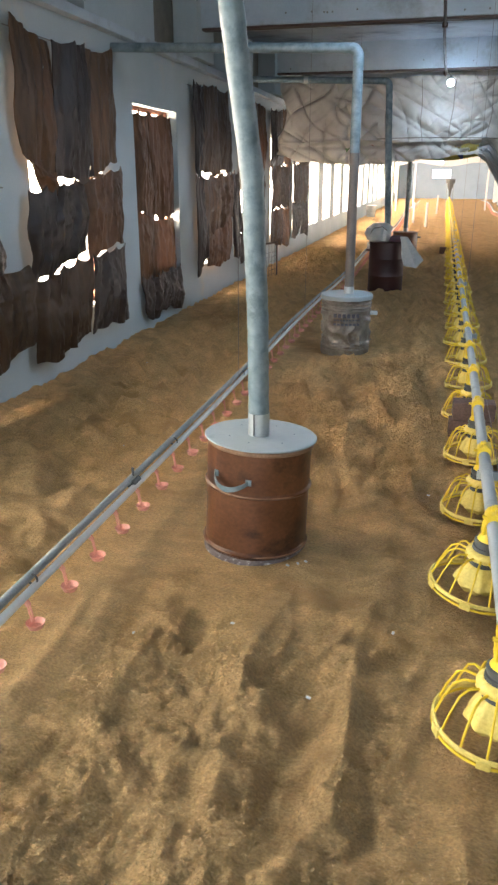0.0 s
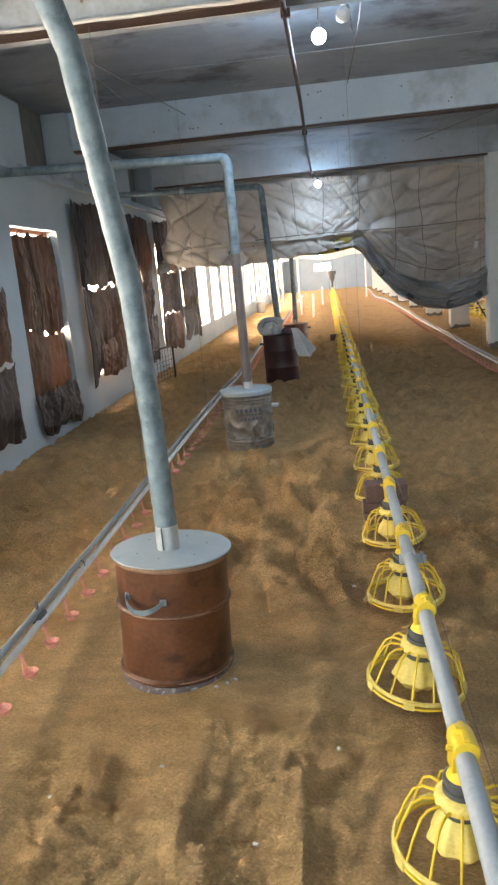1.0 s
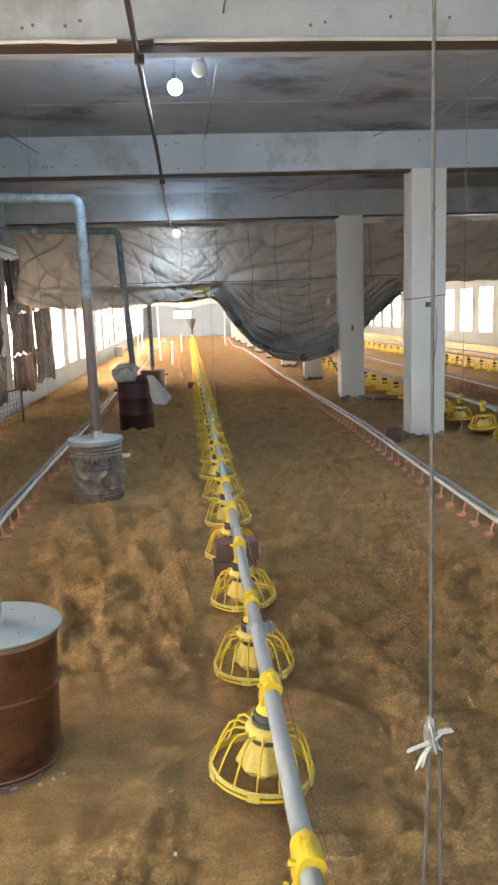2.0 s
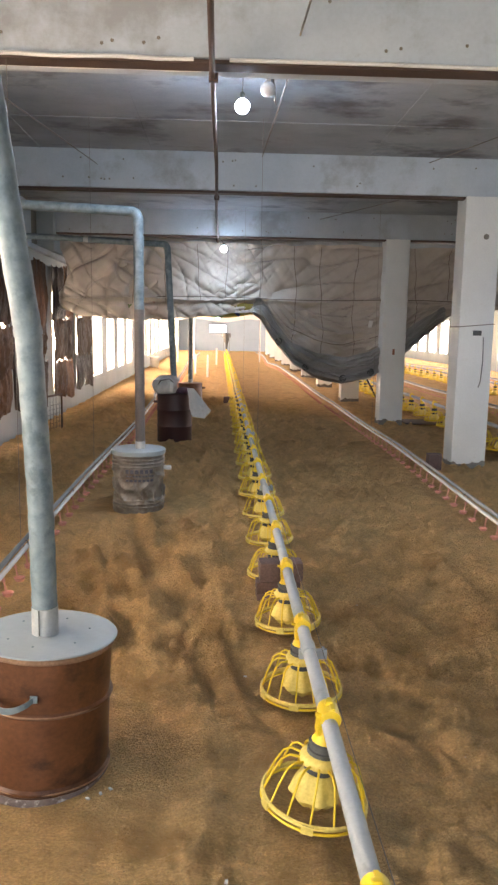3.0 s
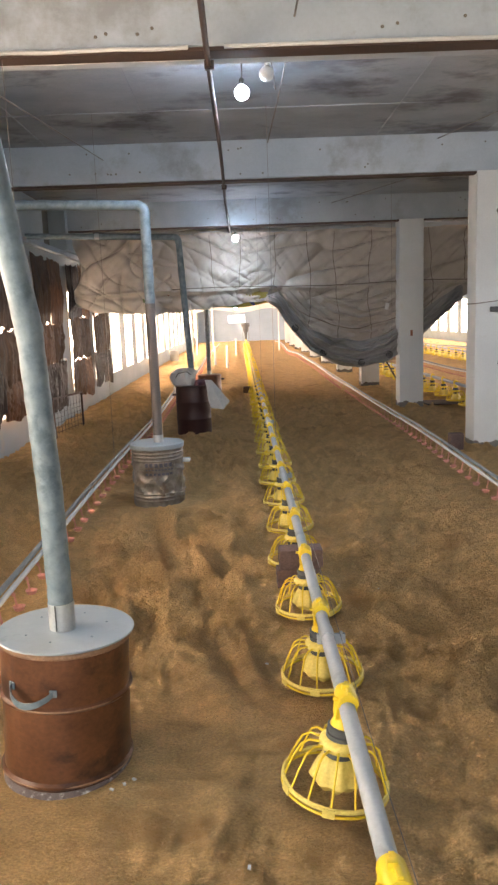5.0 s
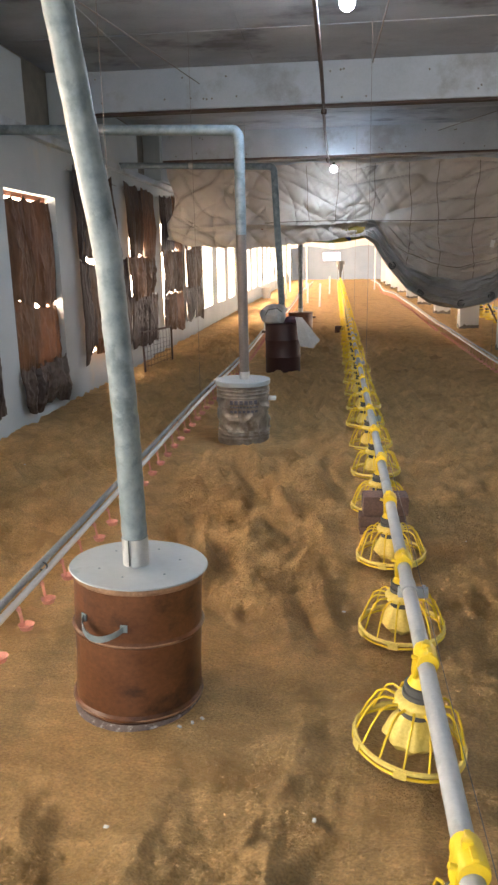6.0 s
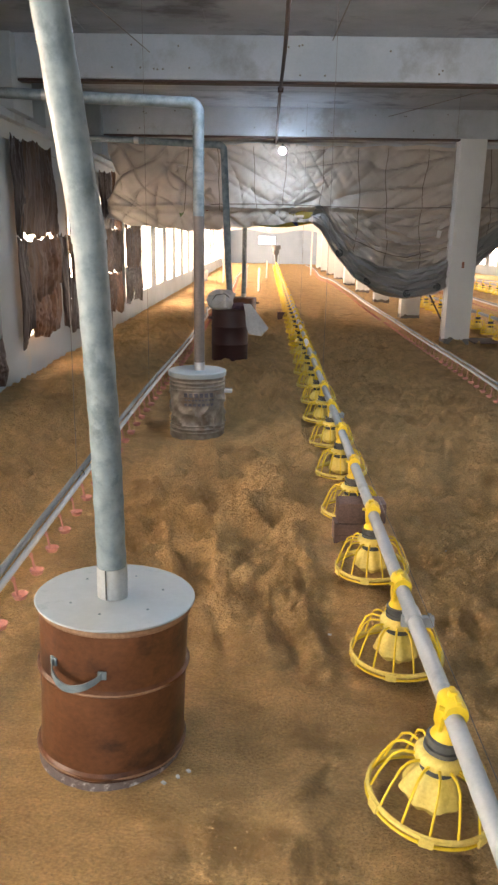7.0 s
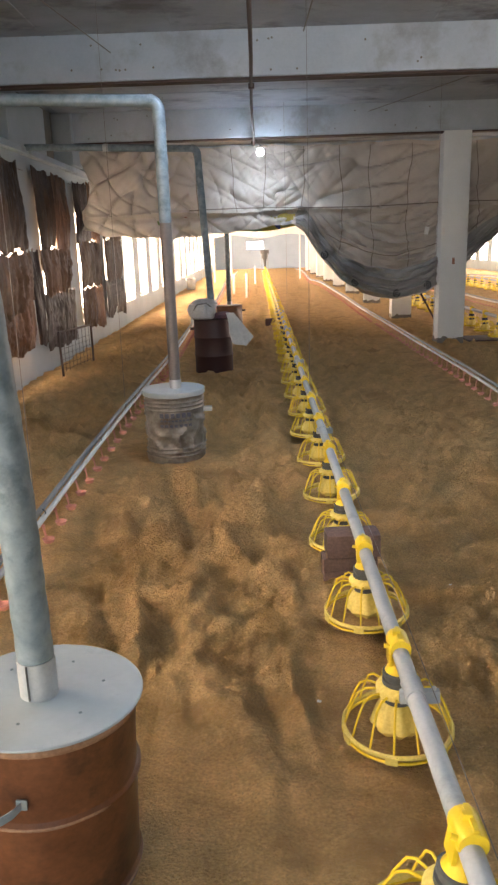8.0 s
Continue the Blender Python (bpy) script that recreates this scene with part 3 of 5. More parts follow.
def curtain(y0, y1, top, label, pieces, x=LEFT + 0.03):
    """Sacks sewn over one window: each piece is a kind, its four corners, its distance from the wall and the ties of its top."""
    t = thing("sack_curtain", x, 0, 0, label, "curtain", "sacks over the windows")
    part("rail", Shape().tube([(-0.024, y0 - 0.05, top - 0.08), (-0.024, (y0 + y1) / 2, top - 0.085), (-0.024, y1 + 0.05, top - 0.08)], 0.005, 6), CORD, t, "cord that the sacks hang from")
    for i, (kind, tl, tr, br, bl, off, hung) in enumerate(pieces):
        material, note = KINDS[kind]
        sack(t, tl, tr, br, bl, int(y0 * 100) + i * 7, material, off, note, hung)
    return t


def rows_of(y0, y1, heights, columns, seed):
    """Pieces for a plainer curtain, row under row with uneven cuts."""
    rnd, made = random.Random(seed), []
    for r, (hi, lo) in enumerate(zip(heights, heights[1:])):
        cuts = [y0 + (y1 - y0) * i / columns + (rnd.uniform(-0.12, 0.12) if 0 < i < columns else rnd.uniform(-0.05, 0.05)) for i in range(columns + 1)]
        for i in range(columns):
            kind = rnd.choice("bbkr")
            drop = rnd.uniform(-0.2, 0.2) if r == len(heights) - 2 else rnd.uniform(-0.02, 0.02)
            lift = rnd.uniform(-0.05, 0.05) if r == 0 else 0.0
            a, b = cuts[i] - rnd.uniform(0.0, 0.05), cuts[i + 1] + rnd.uniform(0.0, 0.06)
            hi += 0.025 if r and not i else 0.0
            made.append((kind, (a, hi + lift), (b, hi + lift + rnd.uniform(-0.08, 0.08) * (r == 0)), (b + rnd.uniform(-0.07, 0.05), lo + drop + (rnd.uniform(-0.12, 0.12) if r == len(heights) - 2 else 0)), (a + rnd.uniform(-0.05, 0.07), lo + drop), 0.02 + 0.012 * ((i + r) % 2), 3 if r else 0))
    return made


curtain(3.35, 5.1, 1.6, "dark brown woven sacks hung over the lower window", [
    ("k", (3.3, 1.62), (4.3, 1.56), (4.35, 0.95), (3.3, 0.98), 0.03, 0),
    ("k", (4.2, 1.5), (4.86, 1.40), (4.93, 1.0), (4.2, 0.95), 0.05, 2),
    ("k", (3.3, 1.02), (4.2, 1.03), (4.15, 0.25), (3.3, 0.22), 0.05, 3),
    ("b", (4.1, 1.05), (5.2, 0.98), (5.28, 0.38), (4.05, 0.24), 0.07, 2)])
curtain(5.41, 7.1, 2.66, "brown woven sacks with daylight gaps, hung over a window", [
    ("b", (5.36, 2.66), (5.92, 2.55), (5.90, 1.58), (5.37, 1.72), 0.01, 1),
    ("r", (5.42, 1.76), (5.88, 1.68), (5.86, 1.44), (5.60, 1.47), 0.01, 2),
    ("k", (5.84, 2.56), (6.50, 2.62), (6.44, 1.60), (5.83, 1.545), 0.045, 0),
    ("b", (6.46, 2.60), (6.99, 2.67), (7.06, 1.70), (6.40, 1.615), 0.03, 1),
    ("k", (5.42, 1.50), (6.36, 1.60), (6.30, 0.955), (5.28, 0.86), 0.02, 4),
    ("r", (6.32, 1.59), (7.06, 1.68), (7.10, 0.985), (6.24, 0.945), 0.035, 3),
    ("b", (5.30, 0.865), (6.36, 0.965), (6.26, 0.26), (5.28, 0.20), 0.02, 4),
    ("k", (6.32, 0.95), (7.07, 0.985), (7.03, 0.28), (6.28, 0.24), 0.045, 3)])
curtain(7.68, 8.92, 2.25, "brown sacks stretched inside the window frame, hanging past the sill", [
    ("b", (7.60, 2.24), (8.30, 2.24), (8.34, 1.18), (7.64, 1.20), 0.03, 2),
    ("r", (8.25, 2.24), (8.99, 2.24), (8.99, 1.14), (8.28, 1.17), 0.04, 2),
    ("b", (7.66, 1.25), (8.34, 1.23), (8.34, 0.42), (7.74, 0.42), 0.02, 0),
    ("r", (8.28, 1.17), (8.99, 1.15), (8.99, 0.42), (8.28, 0.42), 0.03, 3),
    ("k", (7.60, 0.60), (8.16, 0.60), (8.12, 0.13), (7.60, 0.15), 0.17, 0),
    ("k", (8.12, 0.60), (8.82, 0.60), (8.78, 0.11), (8.14, 0.13), 0.17, 0)], LEFT - 0.135)
curtain(9.4, 11.3, 2.68, "brown sacks with ragged hems, hung over a window", [
    ("k", (9.36, 2.66), (9.82, 2.62), (9.60, 1.60), (9.42, 1.58), 0.02, 0),
    ("b", (9.70, 2.64), (10.30, 2.67), (10.36, 1.62), (9.52, 1.61), 0.045, 0),
    ("b", (10.26, 2.67), (10.92, 2.68), (10.98, 1.68), (10.30, 1.63), 0.03, 1),
    ("b", (9.56, 1.60), (11.12, 1.66), (11.22, 1.04), (9.62, 0.86), 0.05, 4),
    ("k", (9.42, 1.60), (9.78, 1.55), (9.80, 0.60), (9.34, 0.38), 0.035, 0),
    ("r", (9.76, 0.98), (11.0, 1.10), (10.92, 0.42), (9.76, 0.46), 0.035, 2),
    ("k", (10.92, 1.66), (11.25, 1.64), (11.38, 0.44), (11.0, 0.46), 0.06, 0)])
curtain(11.68, 13.35, 2.7, "dark sacks with daylight gaps, hung over a window", rows_of(11.56, 13.08, (2.66, 1.64, 1.05, 0.46), 2, 5))
curtain(13.7, 15.35, 2.7, "brown sacks with torn gaps, hung over a window", rows_of(13.70, 15.32, (2.7, 1.75, 1.0, 0.42), 2, 6))
curtain(15.6, 17.45, 2.7, "rust and brown sacks, hung over a window", rows_of(15.76, 17.4, (2.7, 1.8, 1.05, 0.38), 2, 7))


def plastic_sheet(c, seed):
    t = thing("plastic_sheet", LEFT + 0.01, c, 0, "cream plastic sheet stretched over a window", "sheet", "sheets over the windows")
    part("sheet", Shape().cloth(lambda u, v: (0.012 * math.sin(12 * u + seed) + 0.008 * math.sin(7 * v + seed), -0.62 + 1.1 * u + 0.03 * math.sin(5 * v + seed), HEAD - 0.02 - (HEAD - SILL - 0.06) * v), 16, 8, 0.003, 0), SHEET, t)


for k in (4, 5, 7, 10):
    plastic_sheet(PANE0 + PANE_STEP * k, k)


# ---- stoves ----
def arc(c, r, a0, a1, n, f):
    return [f(c, r, a0 + (a1 - a0) * i / n) for i in range(n + 1)]


def stove_one():
    s = thing("drum_stove", -0.728, 3.195, 0, "rusty brown oil-drum stove with a pale grey lid", "stove", "stoves along the house")
    s.matrix_basis = pose(-0.728, 3.2, -0.015, -2.5, 2.6, 0)
    R, H = 0.232, 0.538

    def dent(a, z):
        return 0.002 * math.sin(3 * a + 9 * z) + 0.0015 * math.sin(7 * a - 5 * z)

    part("body", Shape().lathe([(R, -0.05), (R, 0.02), (R, 0.034), (R + 0.008, 0.042), (R + 0.008, 0.052), (R, 0.061), (R - 0.002, 0.2), (R, 0.312), (R + 0.008, 0.320), (R + 0.008, 0.328), (R, 0.336), (R, 0.44), (R + 0.002, H - 0.03)], 72, wave=dent), RUST, s)
    for z in (0.324, 0.047):
        part("hoop", Shape().ring(R + 0.0065, 0.0035, z, 72, 6, 0.004), RUST_RIM, s, "worn pale hoop")
    part("foot_band", Shape().lathe([(R + 0.001, -0.05), (R + 0.003, 0.0), (R + 0.002, 0.026), (R + 0.0005, 0.031)], 72, wave=lambda a, z: dent(a, z) + 0.002), ASH, s, "ash-grey flaking foot")
    part("rim", Shape().ring(R + 0.002, 0.006, H - 0.02, 72, 8, 0.011), RUST_RIM, s, "bare metal rim")
    part("lid", Shape().lathe([(0.001, H + 0.002), (0.10, H + 0.003), (R + 0.014, H), (R + 0.017, H - 0.003), (R + 0.014, H - 0.007), (0.001, H - 0.006)], 72, wave=lambda a, z: 0.003 * math.sin(2 * a)), LID, s, "pale grey sheet-metal lid")
    for a in (20, 75, 140, 215, 262, 320):
        q = part("rivet", Shape().lathe([(0.0045, 0), (0.0035, 0.002), (0.001, 0.003)], 8), ZINC, s)
        q.matrix_basis = pose(0.15 * math.cos(radians(a)), 0.15 * math.sin(radians(a)), H + 0.002)
    g = []
    for i in range(15):
        u = i / 14
        a = radians(-128 + 40 * u)
        r = R + 0.008 + 0.042 * math.sin(math.pi * u) ** 0.6
        g.append((r * math.cos(a), r * math.sin(a), 0.400 - 0.008 * u - 0.034 * math.sin(math.pi * u)))
    strap = Shape()
    for q in g:
        strap.v += [(q[0], q[1], q[2] - 0.011), (q[0], q[1], q[2] + 0.011), (q[0] * 0.985, q[1] * 0.985, q[2] + 0.011), (q[0] * 0.985, q[1] * 0.985, q[2] - 0.011)]
    for i in range(14):
        for k in range(4):
            strap.f.append((4 * i + k, 4 * i + (k + 1) % 4, 4 * i + 4 + (k + 1) % 4, 4 * i + 4 + k))
    strap.f += [(0, 1, 2, 3), (56, 57, 58, 59)]
    handle = part("handle", strap, ZINC, s, "bent grey strap handle")
    for e in (0, 14):
        q = g[e]
        part("tab", Shape().block(-0.013, 0.013, -0.003, 0.003, -0.013, 0.013, 0.002), ZINC, handle).matrix_basis = pose(q[0] * 0.99, q[1] * 0.99, q[2], 0, 0, math.degrees(math.atan2(q[1], q[0])) + 90)
    flue = thing("flue_pipe", -0.705, 3.235, H, "dented galvanised flue pipe rising from the rusty stove", "pipe", "flue pipes")
    base = Vector((-0.705, 3.235, H))
    pts = [(-0.712, 3.212, H - 0.03), (-0.712, 3.212, H + 0.09), (-0.719, 3.215, 1.05), (-0.737, 3.185, 1.62)]
    up = [(-0.737, 3.185, 1.61), (-0.780, 3.137, 2.0), (-0.821, 3.088, 2.4), (-0.88, 3.03, 2.62)]
    go = [(-0.88, 3.03, 2.62), (-0.95, 3.02, 2.68), (-1.1, 3.02, 2.72), (-2.0, 3.02, 2.78), (LEFT + 0.0, 3.02, 2.84)]
    loc = lambda ps: [tuple(Vector(q) - base) for q in ps]
    fine = [tuple(Vector(pts[2]).lerp(Vector(pts[3]), i / 14)) for i in range(15)]
    mid = [tuple(Vector(pts[1]).lerp(Vector(pts[2]), i / 12)) for i in range(13)]
    part("collar", Shape().tube(loc(pts[:2]), 0.0475, 28), STEEL, flue, "bright cut collar with a folded seam")
    part("collar_seam", Shape().block(-0.002, 0.002, -0.002, 0.002, -0.005, 0.09, 0.0008), CHARCOAL, flue).matrix_basis = pose(*(Vector((-0.722, 3.163, H)) - base))
    part("lower_length", Shape().tube(loc(mid + fine[1:]), [0.0452 + 0.0012 * math.sin(i * 2.3) for i in range(27)], 28), ZINC, flue)
    part("joint_ring", Shape().tube(loc([(-0.736, 3.186, 1.60), (-0.739, 3.184, 1.625)]), 0.049, 28), ZINC, flue)
    ups = [tuple(Vector(up[min(2, i // 8)]).lerp(Vector(up[min(2, i // 8) + 1]), (i % 8) / 8)) for i in range(24)] + [up[-1]]
    part("upper_length", Shape().tube(loc(ups), [0.0462 + 0.0012 * math.sin(i * 1.9) for i in range(25)], 28), ZINC, flue)
    part("top_run", Shape().tube(loc(go), 0.0485, 24), ZINC, flue)


def flue(x, y, z0, elbow, r, sooty, foot=None):
    f = thing("flue_pipe", x, y, z0, "galvanised flue pipe with an elbow towards the wall", "pipe", "flue pipes")
    fx, fy = foot or (0.0, 0.0)
    ex, ey, ez = elbow[0] - x, elbow[1] - y, elbow[2] - z0
    low, high = Vector((fx, fy, 0)), Vector((ex, ey, ez - 0.08))
    at = lambda u: tuple(low.lerp(high, u))
    part("collar", Shape().tube([at(-0.003), at(0.035)], r * 1.06, 20), STEEL, f, "bright collar")
    split = 0.62 if sooty else 0.45
    part("lower_length", Shape().tube([at(0.034 + (split - 0.034) * i / 8) for i in range(9)], r, 20), SOOT if sooty else ZINC, f, "scorched dark lower length" if sooty else "")
    part("upper_length", Shape().tube([at(split + (1 - split) * i / 8) for i in range(9)], r * 1.03, 20), ZINC, f)
    bend = [(ex - 0.07 * (1 - math.cos(a)), ey, ez - 0.08 + 0.07 * math.sin(a)) for a in [i * math.pi / 12 for i in range(7)]]
    part("elbow", Shape().tube([at(0.985)] + bend[1:], r * 1.06, 20), ZINC, f)
    end = Vector((LEFT + 0.005 - x, ey, ez + 0.07))
    a = Vector(bend[-1])
    part("level_length", Shape().tube([tuple(a.lerp(end, i / 10)) for i in range(6)], r * 0.98, 20), ZINC, f)
    part("level_end", Shape().tube([tuple(a.lerp(end, 0.5 + i / 10)) for i in range(6)], r * 0.93, 20), ZINC, f)
    part("level_joint", Shape().tube([tuple(a.lerp(end, 0.485)), tuple(a.lerp(end, 0.515))], r * 1.08, 20), STEEL, f)
    return f


def stove_two():
    s = thing("drum_stove", -0.815, 7.25, 0, "silver ribbed tin drum stove with a grey lid and printed side", "stove", "stoves along the house")
    R, H = 0.232, 0.55
    prof = [(R, -0.05), (R, 0.03)]
    for z in (0.05, 0.08, 0.11, 0.41, 0.44, 0.47, 0.5):
        prof += [(R, z - 0.009), (R + 0.007, z), (R, z + 0.009)]
        if z == 0.11:
            prof += [(R, z + 0.02 + 0.011 * i) for i in range(24)]
    prof += [(R, 0.52)]
    part("body", Shape().lathe(prof, 80, wave=lambda a, z: (0.020 * crease(math.cos(a) * 1.5 + z * 2.2, math.sin(a) * 1.5 - z * 1.5, z * 5.0, 3) + 0.012 * crease(math.cos(a) * 3.2, math.sin(a) * 3.2 + z * 5, z * 9.0, 3) - 0.012) * (1 if 0.1 < z < 0.38 else 0.3)), TIN, s)
    part("lid", Shape().lathe([(R + 0.008, 0.508), (R + 0.012, 0.512), (R + 0.014, H - 0.006), (R + 0.008, H), (0.001, H + 0.003)], 64), LID, s, "deep grey lid")
    part("handle", Shape().block(R - 0.01, R + 0.065, -0.03, 0.03, 0.36, 0.395, 0.008), STEEL, s, "stub handle")
    for z, n, h in ((0.375, 6, 0.035), (0.335, 9, 0.012), (0.295, 7, 0.02)):
        for i in range(n):
            a = radians(-108 + (62 / n) * i)
            q = part("print_mark", Shape().block(-0.25 * 0.5 / n * 0.7, 0.25 * 0.5 / n * 0.7, -0.003, 0.003, -h / 2, h / 2, 0.001), INK, s, "faded dark print")
            q.matrix_basis = pose((R + 0.008) * math.cos(a), (R + 0.008) * math.sin(a), z, 0, 0, math.degrees(a) + 90)
    flue(-0.815, 7.25, H, (-0.80, 7.2, 2.62), 0.043, True, (0.02, -0.02))


def stove_three():
    s = thing("drum_stove", -0.74, 11.38, 0, "dark maroon oil-drum stove with cloths on its top", "stove", "stoves along the house")
    R, H = 0.25, 0.69
    part("body", Shape().lathe([(R, -0.05), (R, 0.2), (R + 0.008, 0.22), (R, 0.24), (R, 0.44), (R + 0.008, 0.46), (R, 0.48), (R, H - 0.01), (R + 0.008, H), (R - 0.01, H)], 56), MAROON, s)
    part("lid", Shape().lathe([(R - 0.012, H - 0.012), (R - 0.012, H + 0.006), (0.001, H + 0.008)], 48), MAROON, s)
    part("handle", Shape().block(-R - 0.05, -R + 0.01, -0.03, 0.03, 0.55, 0.58, 0.008), IRON, s)
    flue(-0.74, 11.38, H, (-0.84, 11.35, 2.80), 0.044, False, (0.0, 0.0))
    bag = thing("feed_bag", -0.86, 11.32, H, "crumpled white bag lying on the drum", "bag")
    part("bag", Shape().lathe([(0.001, 0.0), (0.12, 0.0), (0.17, 0.03), (0.185, 0.12), (0.16, 0.2), (0.09, 0.255), (0.03, 0.265), (0.001, 0.262)], 40, wave=lambda a, z: (0.07 * wob(math.cos(a) * 2.2, math.sin(a) * 2.2, z * 11) + 0.03 * wob(math.cos(a) * 6, math.sin(a) * 6, z * 20)) * min(1.0, z * 12)), BAG, bag)
    part("fold", Shape().tube([(-0.15, -0.1, 0.08), (-0.06, -0.168, 0.20), (0.06, -0.16, 0.215), (0.13, -0.1, 0.15)], 0.009, 8), CORD, bag, "dark folded hem")
    rag = thing("rag", -0.6, 11.3, H, "dark blue and red rag on the drum", "cloth")
    part("rag", Shape().lathe([(0.001, 0.005), (0.09, 0.005), (0.13, 0.02), (0.12, 0.06), (0.06, 0.09), (0.001, 0.085)], 32, wave=lambda a, z: 0.04 * wob(math.cos(a) * 4, math.sin(a) * 4, z * 20)), RAG, rag)
    hang = thing("hanging_sack", -0.5, 11.12, 0.36, "white paper sack hanging over the side of the drum", "bag")
    sides = Shape()
    for i in range(9):
        v = i / 8
        w, d, cx = 0.05 + 0.085 * v, 0.03 + 0.06 * v, 0.16 * v
        z = 0.42 - 0.36 * v
        sides.v += [(cx - w + 0.01 * math.sin(7 * v), -d, z - 0.03 * v), (cx + 0.3 * w, -d - 0.03 * v, z - 0.05 * v), (cx + w, -d * 0.3, z + 0.05 * v), (cx + w * 0.6, d, z + 0.06 * v), (cx - w, d, z)]
        if i:
            for k in range(5):
                sides.f.append((5 * i - 5 + k, 5 * i - 5 + (k + 1) % 5, 5 * i + (k + 1) % 5, 5 * i + k))
    sides.f += [(0, 1, 2, 3, 4), (40, 41, 42, 43, 44)]
    part("sack", sides, BAG, hang, smooth=False)


def stove_four():
    s = thing("drum_stove", -0.68, 15.6, 0, "rust-red drum stove behind the hanging tarpaulin", "stove", "stoves along the house")
    part("body", Shape().lathe([(0.24, -0.05), (0.24, 0.2), (0.247, 0.22), (0.24, 0.24), (0.24, 0.52), (0.248, 0.53), (0.23, 0.535), (0.001, 0.54)], 40), RUST, s)
    part("handle", Shape().block(0.23, 0.3, -0.03, 0.03, 0.42, 0.45, 0.008), IRON, s)
    flue(-0.68, 15.6, 0.535, (-0.68, 15.6, 2.8), 0.044, False)


stove_one()
stove_two()
stove_three()
stove_four()


# ---- feed lines ----
def pan(detail):
    """A feeding pan: yoke over the pipe, neck, collar, bell, fluted cone, spokes and a wide rim."""
    p = thing("feeder_pan", 0, 0, 0, "yellow plastic feeding pan with spoked grill under the pipe", "feeder", "feeding pans along the pipe")
    seg = 40 if detail else 20
    yoke = Shape()
    n = 12
    for y, r in ((-0.044, 0.033), (-0.036, 0.0355), (0.036, 0.0355), (0.044, 0.033)):
        for i in range(n + 1):
            a = radians(-25 + 230 * i / n)
            yoke.v.append((r * math.cos(a), y, 0.365 + r * math.sin(a)))
    for j in range(3):
        for i in range(n):
            o = j * (n + 1) + i
            yoke.f.append((o, o + 1, o + n + 2, o + n + 1))
    yoke.f += [tuple(range(n, -1, -1)), tuple(3 * (n + 1) + i for i in range(n + 1))]
    yoke.block(-0.02, 0.004, -0.006, 0.012, 0.392, 0.412, 0.004)
    yoke.block(-0.007, 0.007, -0.040, 0.040, 0.396, 0.4055, 0.003)
    yoke.block(-0.034, -0.022, -0.03, 0.03, 0.30, 0.36, 0.004).block(0.022, 0.034, -0.03, 0.03, 0.315, 0.36, 0.004)
    yoke.tube([(-0.05, -0.03, 0.378), (-0.03, -0.03, 0.372)], 0.007, 8)
    part("yoke", yoke, YELLOW, p)
    part("neck", Shape().lathe([(0.026, 0.345), (0.028, 0.32), (0.033, 0.29), (0.042, 0.272), (0.043, 0.262)], seg), YELLOW, p)
    part("collar", Shape().lathe([(0.044, 0.272), (0.050, 0.268), (0.050, 0.256), (0.044, 0.254), (0.044, 0.244), (0.051, 0.242), (0.051, 0.224), (0.046, 0.220)], seg), CHARCOAL, p, "dark grey adjusting collar")
    part("bell", Shape().lathe([(0.050, 0.229), (0.064, 0.223), (0.071, 0.213), (0.071, 0.197), (0.067, 0.195), (0.067, 0.209), (0.048, 0.22)], seg, closed=True), FADED if detail else YELLOW, p)
    part("lower_collar", Shape().lathe([(0.046, 0.205), (0.049, 0.203), (0.049, 0.166), (0.042, 0.164)], seg), CHARCOAL, p)
    part("cone", Shape().lathe([(0.044, 0.168), (0.056, 0.155), (0.076, 0.118), (0.086, 0.088), (0.083, 0.083), (0.05, 0.05)], 64 if detail else 24, wave=lambda a, z: 0.006 * math.cos(8 * a) * min(1.0, max(0.0, (0.18 - z) * 12))), FADED, p, "dusty fluted feed cone")
    spoke_path = [(0.068, 0, 0.205), (0.105, 0, 0.207), (0.130, 0, 0.190), (0.154, 0, 0.136), (0.172, 0, 0.078)]
    if detail:
        first = part("spoke", Shape().tube(spoke_path, [0.0048, 0.0042, 0.004, 0.0038, 0.0038], 6), YELLOW, p)
        for i in range(1, 14):
            again(first, 0, 0, 0, i * 360 / 14)
        part("rim", Shape().lathe([(0.169, 0.079), (0.175, 0.083), (0.181, 0.079), (0.182, 0.070), (0.177, 0.067), (0.170, 0.070)], 64, closed=True), FADED, p, "pale worn rim")
        part("lower_rim", Shape().ring(0.177, 0.005, 0.056, 64, 8), YELLOW, p)
        for a in (200, 255, 310, 20, 110):
            q = part("clip", Shape().block(-0.006, 0.006, -0.02, 0.02, 0.052, 0.08, 0.003), FADED, p)
            q.matrix_basis = pose(0.180 * math.cos(radians(a)), 0.180 * math.sin(radians(a)), 0, 0, 0, a)
    else:
        grill = Shape()
        for i in range(14):
            a = radians(i * 360 / 14)
            grill.tube([(r * math.cos(a), r * math.sin(a), z) for r, _, z in spoke_path], 0.0055, 4)
        part("grill", grill, YELLOW, p)
        part("rim", Shape().lathe([(0.168, 0.08), (0.183, 0.08), (0.184, 0.055), (0.170, 0.055)], 32, closed=True), YELLOW, p)
    part("dish", Shape().lathe([(0.166, 0.056), (0.15, 0.03), (0.10, 0.016), (0.001, 0.014)], seg), HUSK, p, "shallow dish filled with litter-coloured feed")
    return p


